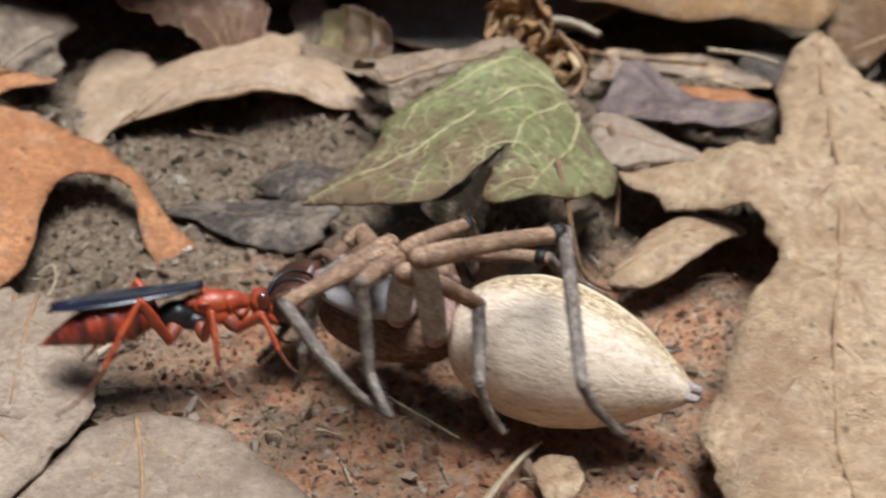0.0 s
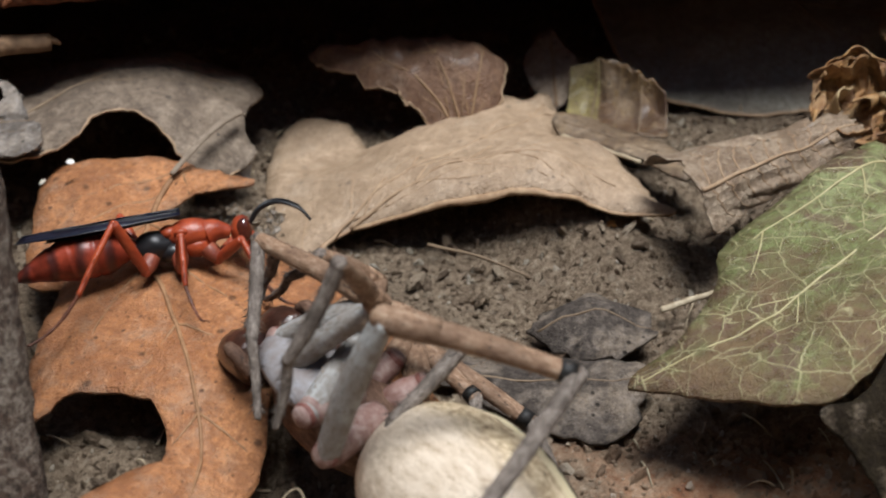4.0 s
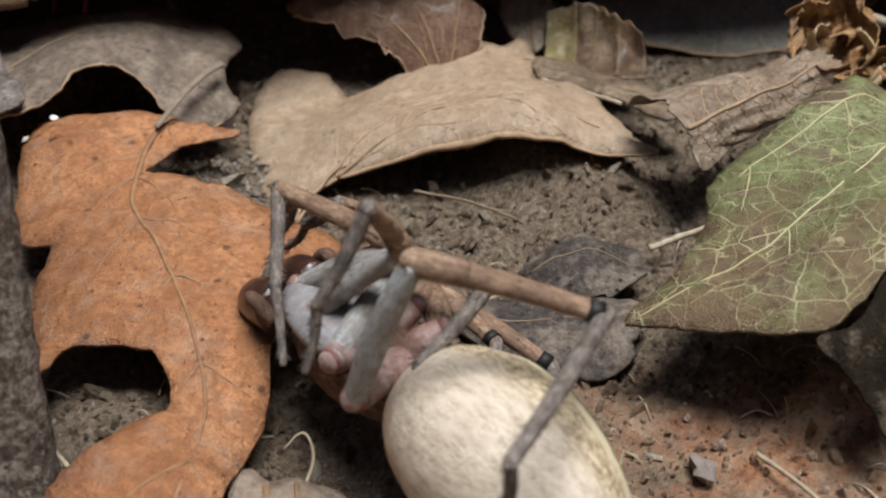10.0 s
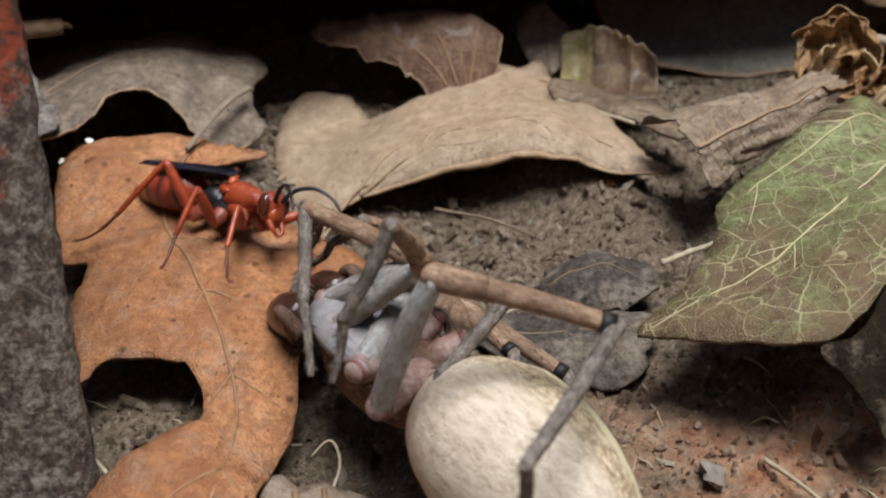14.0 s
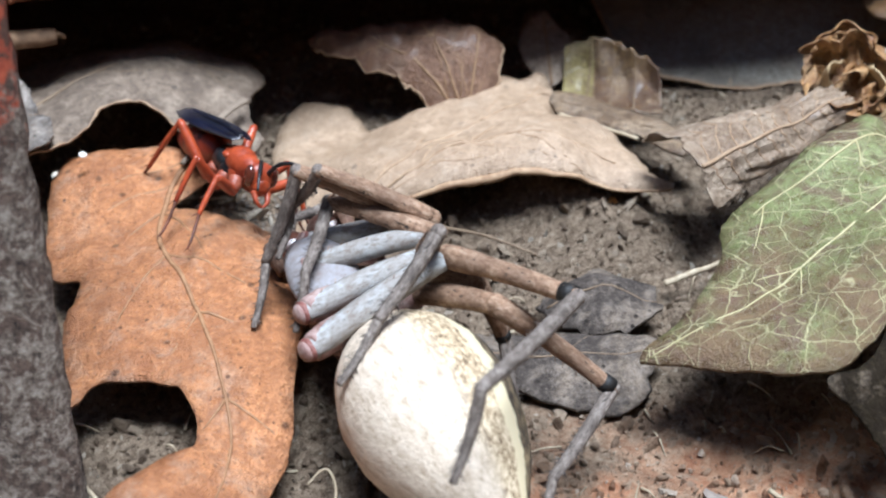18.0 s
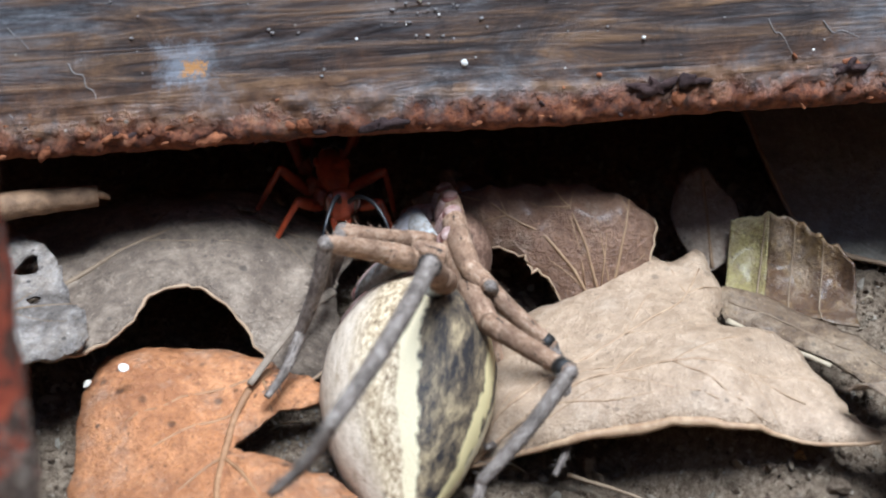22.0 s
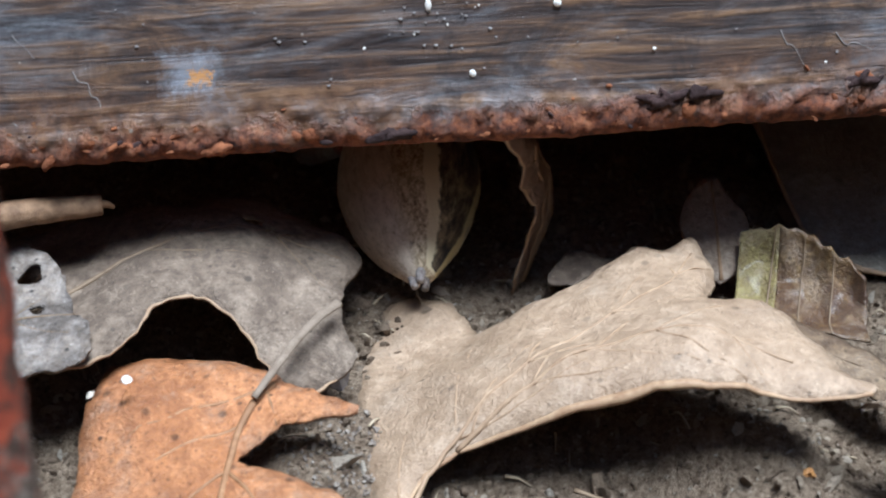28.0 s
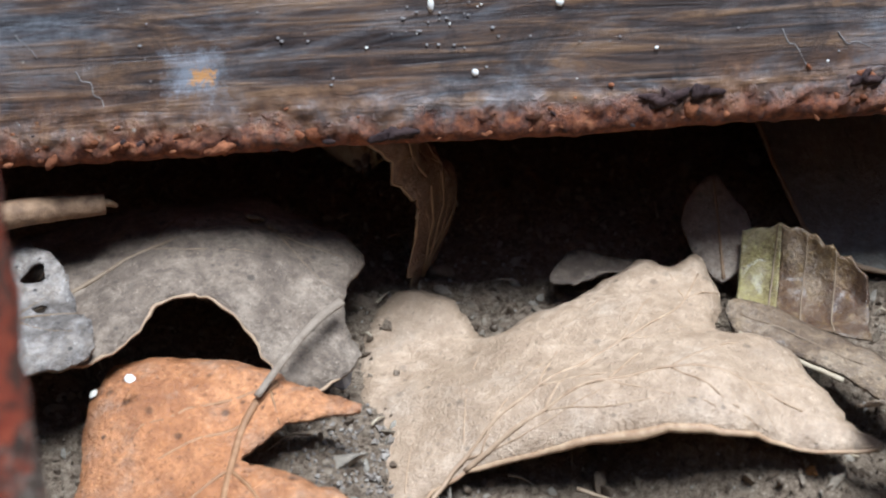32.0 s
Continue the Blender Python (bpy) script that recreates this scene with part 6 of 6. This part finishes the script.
def motions():
    spider_rows = [
        (0.0, 20.4, -47.5, 8, 154, 0, -8), (0.5, 8.3, -43.6, 8, 147, 0, -8), (1.0, 1.4, -42.1, 8, 136, 0, -8), (1.5, -6.5, -36.5, 8, 130, 0, -8),
        (2.0, -7.5, -35.3, 8, 128, 0, -8), (2.5, -10.5, -31.8, 8, 128, 0, -8), (3.0, -10.5, -31.8, 8, 128, 0, -8), (5.5, -8.6, -32.4, 8, 126, 0, -8),
        (14.5, -8.6, -32.4, 8, 126, 0, -8), (16.5, -9.4, -30.3, 8, 123, 0, -10), (17.0, -12.9, -22.6, 8, 112, 0, -14), (18.0, -12.3, -23.6, 8, 112, 0, -14),
        (18.5, -15.0, -17.9, 8.0, 118, -8, -22), (19.0, -16.7, -7.0, 8.0, 113, -9, -31), (19.5, -18.6, -2.6, 8, 106, -9, -40), (20.0, -18.5, 3.2, 8.0, 96, -8, -50),
        (21.0, -20.2, 6.6, 8.0, 97, -8, -52), (21.5, -19.4, 8.6, 7.8, 92, -8, -55), (22.0, -18.4, 11.7, 7.4, 84, -8, -60), (22.5, -17.8, 17.1, 7.2, 83, -8, -62), (23.0, -21.0, 19.8, 6.8, 99, -7, -54),
        (23.5, -20.1, 23.0, 6.5, 95, -7, -48), (24.5, -20.2, 25.1, 6.3, 95, -7, -48), (25.0, -19.3, 27.2, 6.2, 95, -7, -48), (25.5, -19.3, 27.6, 6.2, 95, -7, -48),
        (27.5, -20.4, 39.4, 4.6, 92, -1, -46), (28.0, -20.8, 40.1, 4.6, 92, -1, -46), (28.6, -22.6, 41.0, 4.6, 92, -1, -30), (30.5, -22.8, 41.4, 4.6, 92, -1, -28), (31.0, -23.4, 43.0, 4.6, 92, -1, -28), (32.0, -26.0, 56.0, 4.6, 92, -1, -28),
    ]
    # the fore body bows down from the waist as it is dragged under the plank; the abdomen rolls on by a little
    bowed, belly = [], []
    for t, x, y, z, yaw, pitch, roll in spider_rows:
        bow = float(np.interp(t, (18.0, 19.0, 19.6, 25.5, 27.5), (0, 6, 15, 15, 7)))
        more = float(np.interp(t, (0.0, 1.5, 16.5, 17.0, 18.0, 19.0), (-34, -20, -16, -20, -18, -5)))
        bowed.append((t, body(x, y, z, yaw, pitch + bow, roll)))
        belly.append((t, body(0, 0, 0, 0, pitch + bow, roll).inverted() @ body(0, 0, 0, 0, pitch, roll + more)))
    walk(SPIDER, bowed)
    walk(SPIDER_ABDOMEN, belly)

    # bearing and slope of each leg's four pieces in the spider's space
    def crawl(leg, *poses):
        hip, lengths, pieces = leg
        times = (0.0, 0.5, 2.0, 15.5, 17.0, 19.0, 20.0, 21.5, 22.0, 22.5, 23.0, 23.5, 25.0, 25.5, 27.0, 32.0)
        at = (0, 0, 1, 1, 2, 2, 3, 3, 4, 4, 5, 5, 6, 6, 7, 7)
        rows = [[] for p in pieces]
        for i in range(65):
            t = i * 0.5
            a = max(n for n in range(len(times) - 1) if times[n] <= t)
            f = (t - times[a]) / (times[a + 1] - times[a])
            f = f * f * (3 - 2 * f)
            spot = Vector(hip)
            for n in range(4):
                d = [Vector((math.cos(radians(b)) * math.cos(radians(e)), math.sin(radians(b)) * math.cos(radians(e)), math.sin(radians(e)))) for b, e in (poses[at[a]][n], poses[at[a + 1]][n])]
                way = d[0].lerp(d[1], f)
                if way.length < 0.05:
                    way = d[0].lerp(d[1], 0.8 if f > 0.5 else 0.2)
                way.normalize()
                rows[n].append((t, pose(spot.x * MM, spot.y * MM, spot.z * MM, 0, -math.degrees(math.asin(way.z)), math.degrees(math.atan2(way.y, way.x)))))
                spot += way * lengths[n]
        for p, r in zip(pieces, rows):
            walk(p, r)

    crawl(SPIDER_LEGS[0], ((167, 39), (69, 7), (148, -9), (-165, -46)), ((-148, 31), (15, 6), (141, -17), (143, -45)), ((-121, 3), (59, 38), (89, -54), (134, -34)), ((-151, 24), (49, 23), (-178, 8), (62, -26)), ((-157, -4), (-170, 40), (48, -8), (74, -19)), ((-157, 9), (178, 41), (41, -22), (59, -36)), ((-157, 9), (178, 41), (41, -22), (59, -36)), ((50, 0), (5, 4), (0, -6), (0, -6)))
    crawl(SPIDER_LEGS[1], ((151, 48), (99, 27), (121, -68), (136, -6)), ((-147, 43), (127, 58), (81, -51), (103, -62)), ((-116, 8), (38, 11), (141, -7), (135, -35)), ((-140, 17), (88, 58), (90, -26), (150, -22)), ((-142, -20), (105, 74), (76, -14), (150, -18)), ((-146, 10), (170, 42), (39, -23), (61, -31)), ((-146, 10), (170, 42), (39, -23), (61, -31)), ((50, 0), (5, 4), (0, -6), (0, -6)))
    crawl(SPIDER_LEGS[2], ((128, 59), (-137, -40), (114, -13), (-165, -70)), ((-70, 6), (-171, 9), (100, -10), (131, -16)), ((-91, -1), (-177, 50), (113, -18), (117, -18)), ((-120, 20), (151, 45), (146, -7), (65, -24)), ((-126, 0), (-176, 53), (89, -15), (141, -1)), ((-123, 13), (175, 33), (68, -23), (152, -1)), ((-123, 5), (175, 37), (68, -20), (162, 12)), ((50, 0), (5, 4), (0, -6), (0, -6)))
    crawl(SPIDER_LEGS[3], ((106, 70), (-132, -8), (115, -1), (-155, -58)), ((-126, 65), (-135, -22), (119, 15), (24, -77)), ((-85, 6), (-155, 5), (134, 26), (116, -44)), ((-108, 18), (-162, 2), (166, 20), (73, -28)), ((-115, -12), (-148, 17), (174, 9), (92, 4)), ((-111, 5), (-160, 4), (164, 20), (76, -26)), ((-108, -4), (-157, 4), (165, 24), (68, -27)), ((50, 0), (5, 4), (0, -6), (0, -6)))
    crawl(SPIDER_LEGS[4], ((159, 43), (78, 9), (95, -44), (23, -76)), ((-63, -19), (69, 41), (4, -59), (124, -15)), ((-139, 20), (58, 38), (45, -47), (128, -33)), ((-174, 14), (19, -35), (-167, -1), (44, -26)), ((172, -23), (-150, -2), (44, -24), (63, -19)), ((-169, -12), (-157, 10), (21, -35), (33, -37)), ((-169, -12), (-157, 10), (21, -35), (33, -37)), ((-50, 0), (5, 4), (0, -6), (0, -6)))
    crawl(SPIDER_LEGS[5], ((-51, -14), (59, -29), (75, -36), (90, 0)), ((-45, -11), (88, 51), (19, -43), (22, -49)), ((-35, -25), (35, 5), (112, 20), (128, -33)), ((-171, 14), (-6, -74), (58, -52), (167, 7)), ((166, -33), (136, -44), (166, -7), (-163, 17)), ((-167, -19), (-169, -8), (42, -40), (49, -30)), ((-167, -19), (-169, -8), (42, -40), (49, -30)), ((-50, 0), (5, 4), (0, -6), (0, -6)))
    crawl(SPIDER_LEGS[6], ((110, 53), (-108, -13), (-69, -51), (-47, -75)), ((-43, -32), (-180, -5), (139, -5), (129, 13)), ((-155, 14), (-42, -77), (156, -39), (140, -32)), ((-177, 4), (23, -77), (171, 3), (131, -26)), ((-170, -12), (165, -71), (137, -43), (141, -8)), ((-167, -14), (-156, -20), (66, -35), (61, -25)), ((-167, -14), (-156, -20), (66, -35), (61, -25)), ((-50, 0), (5, 4), (0, -6), (0, -6)))
    crawl(SPIDER_LEGS[7], ((-56, -22), (-172, 9), (-127, -50), (136, 10)), ((-30, -22), (-158, -25), (155, 11), (132, -6)), ((-158, 20), (-132, -49), (122, 0), (130, -23)), ((-170, 9), (-64, -88), (120, -3), (146, 10)), ((-177, -25), (-150, -20), (124, 10), (130, -6)), ((-170, -4), (-154, -18), (115, -1), (92, -28)), ((179, -8), (-155, -19), (77, -16), (138, -7)), ((-50, 0), (5, 4), (0, -6), (0, -6)))
    # head place and heading of the wasp, then its tilt
    wasp_rows = [
        (0.0, 4.4, -44.6, 9, 12, 0, -18), (0.5, -7.4, -36.3, 9, -14, 0, -16), (1.0, -13.4, -29.4, 9, -22, 0, -20), (1.5, -20.6, -19.5, 9, -8, 0, -26), (2.0, -23.3, -17.0, 9, 6, 0, -32),
        (2.5, -23.9, -12.7, 9, 18, 0, -40), (3.0, -25.0, -12.8, 9, 8, 0, -42), (3.5, -22.9, -11.7, 9, 4, 0, -36), (5.5, -19.6, 11.4, 10, 42, -16, -22), (6.0, -14.5, 15.0, 11, 28, -15, -24),
        (6.5, -19.4, 8.2, 10, -72, 0, 0), (7.0, -18.8, 8.4, 10, -80, 0, 0), (7.5, -20.6, 10.8, 10, -76, 0, 0), (8.0, -19.4, 12.6, 10, -66, 0, 0), (8.5, -21.8, 14.6, 10, -50, 0, 0),
        (9.0, -25.4, 14.6, 10, -72, 0, 0), (9.5, -30.0, 19.4, 10, -60, 0, 0), (10.5, -36.5, 31.0, 10, -41, 0, 0), (11.0, -31.8, 21.8, 10, -45, 0, 0), (11.5, -20.5, 14.4, 10, -35, 4, 0),
        (12.0, -20.4, 11.4, 9, -72, 4, 0), (12.5, -18.9, 1.9, 10, -80, 4, 0), (13.0, -15.4, -8.6, 9.4, -76, 4, 0), (13.5, -18.6, -8.9, 10, -78, 6, 0), (14.0, -20.5, -11.9, 11, -44, -14, -30),
        (14.5, -22.0, -14.8, 10, -42, -10, -32), (16.5, -22.5, -9.2, 10, -48, -8, -36), (17.0, -23.4, -1.2, 11, -58, -10, -36), (17.5, -18.6, -2.4, 11, -52, -10, -28), (18.0, -21.7, -5.1, 11, -62, -12, -20),
        (18.5, -22.8, -3.6, 10.4, -40, -6, -24), (19.0, -28.2, 9.0, 11, -48, -8, -22), (19.5, -29.6, 10.6, 11, -50, -8, -20), (20.0, -30.0, 13.2, 11, -48, 0, -18), (20.5, -30.6, 16.4, 11.4, -56, -8, -22),
        (21.0, -30.2, 18.2, 11.2, -54, -8, -22), (21.5, -27.4, 19.4, 10.5, -50, 0, -20), (22.0, -24.2, 20.4, 10, -75, 0, -10), (22.5, -25.7, 33.0, 9, -75, 0, 0), (25.5, -26.0, 45.0, 8, -80, 0, 0),
        (28.0, -25.0, 58.0, 8, -85, 0, 0), (32.0, -26.0, 74.0, 8, -85, 0, 0),
    ]
    made = []
    for t, x, y, z, yaw, nod, lean in wasp_rows:
        made.append((t, body(x, y, z, yaw, nod, lean) @ pose(-6.5 * MM, 0, -0.5 * MM)))
    walk(WASP, made)
    for leg, s, k in WASP_LEGS:
        home = Matrix.Translation(leg.location)
        rows = []
        for i in range(65):
            t = i * 0.5
            going = 0.35 if 3 <= t < 5 or 14 <= t <= 16.5 or t > 23 else 1.0
            a = 13 * going * math.sin(2.3 * i + (0 if (k + (s > 0)) % 2 else math.pi) + 0.4 * k)
            rows.append((t, home @ pose(0, 0, 0, s * 4 * going * math.cos(2.3 * i + k), 0, a)))
        walk(leg, rows)
    walk(LOOSE_STRAW, [(t, body(x, y, 0.5, a)) for t, x, y, a in ((0.0, 21.5, -36.5, 58), (0.5, 23.3, -33.5, 55), (1.0, 15.4, -37.9, 46), (1.5, 8.5, -42.4, 6), (2.0, 8.5, -42.6, 5), (32.0, 8.5, -42.6, 5))])
    k = ARCHED_LEAF.matrix_basis.copy()
    low = Matrix.Translation((0, -1.2 * MM, 0.4 * MM)) @ k @ pose(0, 0, 0, 0, -4, 0)
    late = Matrix.Translation((-0.8 * MM, -0.2 * MM, 0.2 * MM)) @ k @ pose(0, 0, 0, 0, -4, 0)
    up = Matrix.Translation((-0.8 * MM, -0.4 * MM, 2.0 * MM)) @ k @ pose(0, 0, 0, -6, -10, 0)
    walk(ARCHED_LEAF, [(0.0, k), (20.5, k), (22.0, low), (25.5, low), (27.3, up), (28.4, up), (28.6, late), (32.0, late)])
    # the leaning leaf is pushed round its own slope until it stands edge on, then shoved along
    m = MOVING_LEAF.matrix_basis.copy()
    heart = Vector((-8.9, 21.2, 7.4)) * MM

    def shoved(x, y, z, turn):
        return Matrix.Translation(Vector((x, y, z)) * MM) @ Matrix.Rotation(radians(turn), 4, Vector((0, 0.72, 0.69))) @ Matrix.Translation(-heart) @ m

    walk(MOVING_LEAF, [(0.0, m), (24.0, m), (25.0, shoved(-7.0, 21.6, 7.6, 30)), (25.5, shoved(-6.4, 22.2, 7.8, 48)), (27.5, shoved(-6.0, 25.6, 8.6, 72)), (28.0, shoved(-10.0, 27.0, 8.6, 84)),
                       (28.6, shoved(-13.4, 27.4, 8.6, 88)), (30.2, shoved(-13.6, 27.4, 8.6, 90)), (30.5, shoved(-15.6, 27.4, 8.6, 88)), (31.0, shoved(-16.4, 27.4, 8.6, 84)), (32.0, shoved(-19.0, 27.4, 8.4, 74))])


motions()
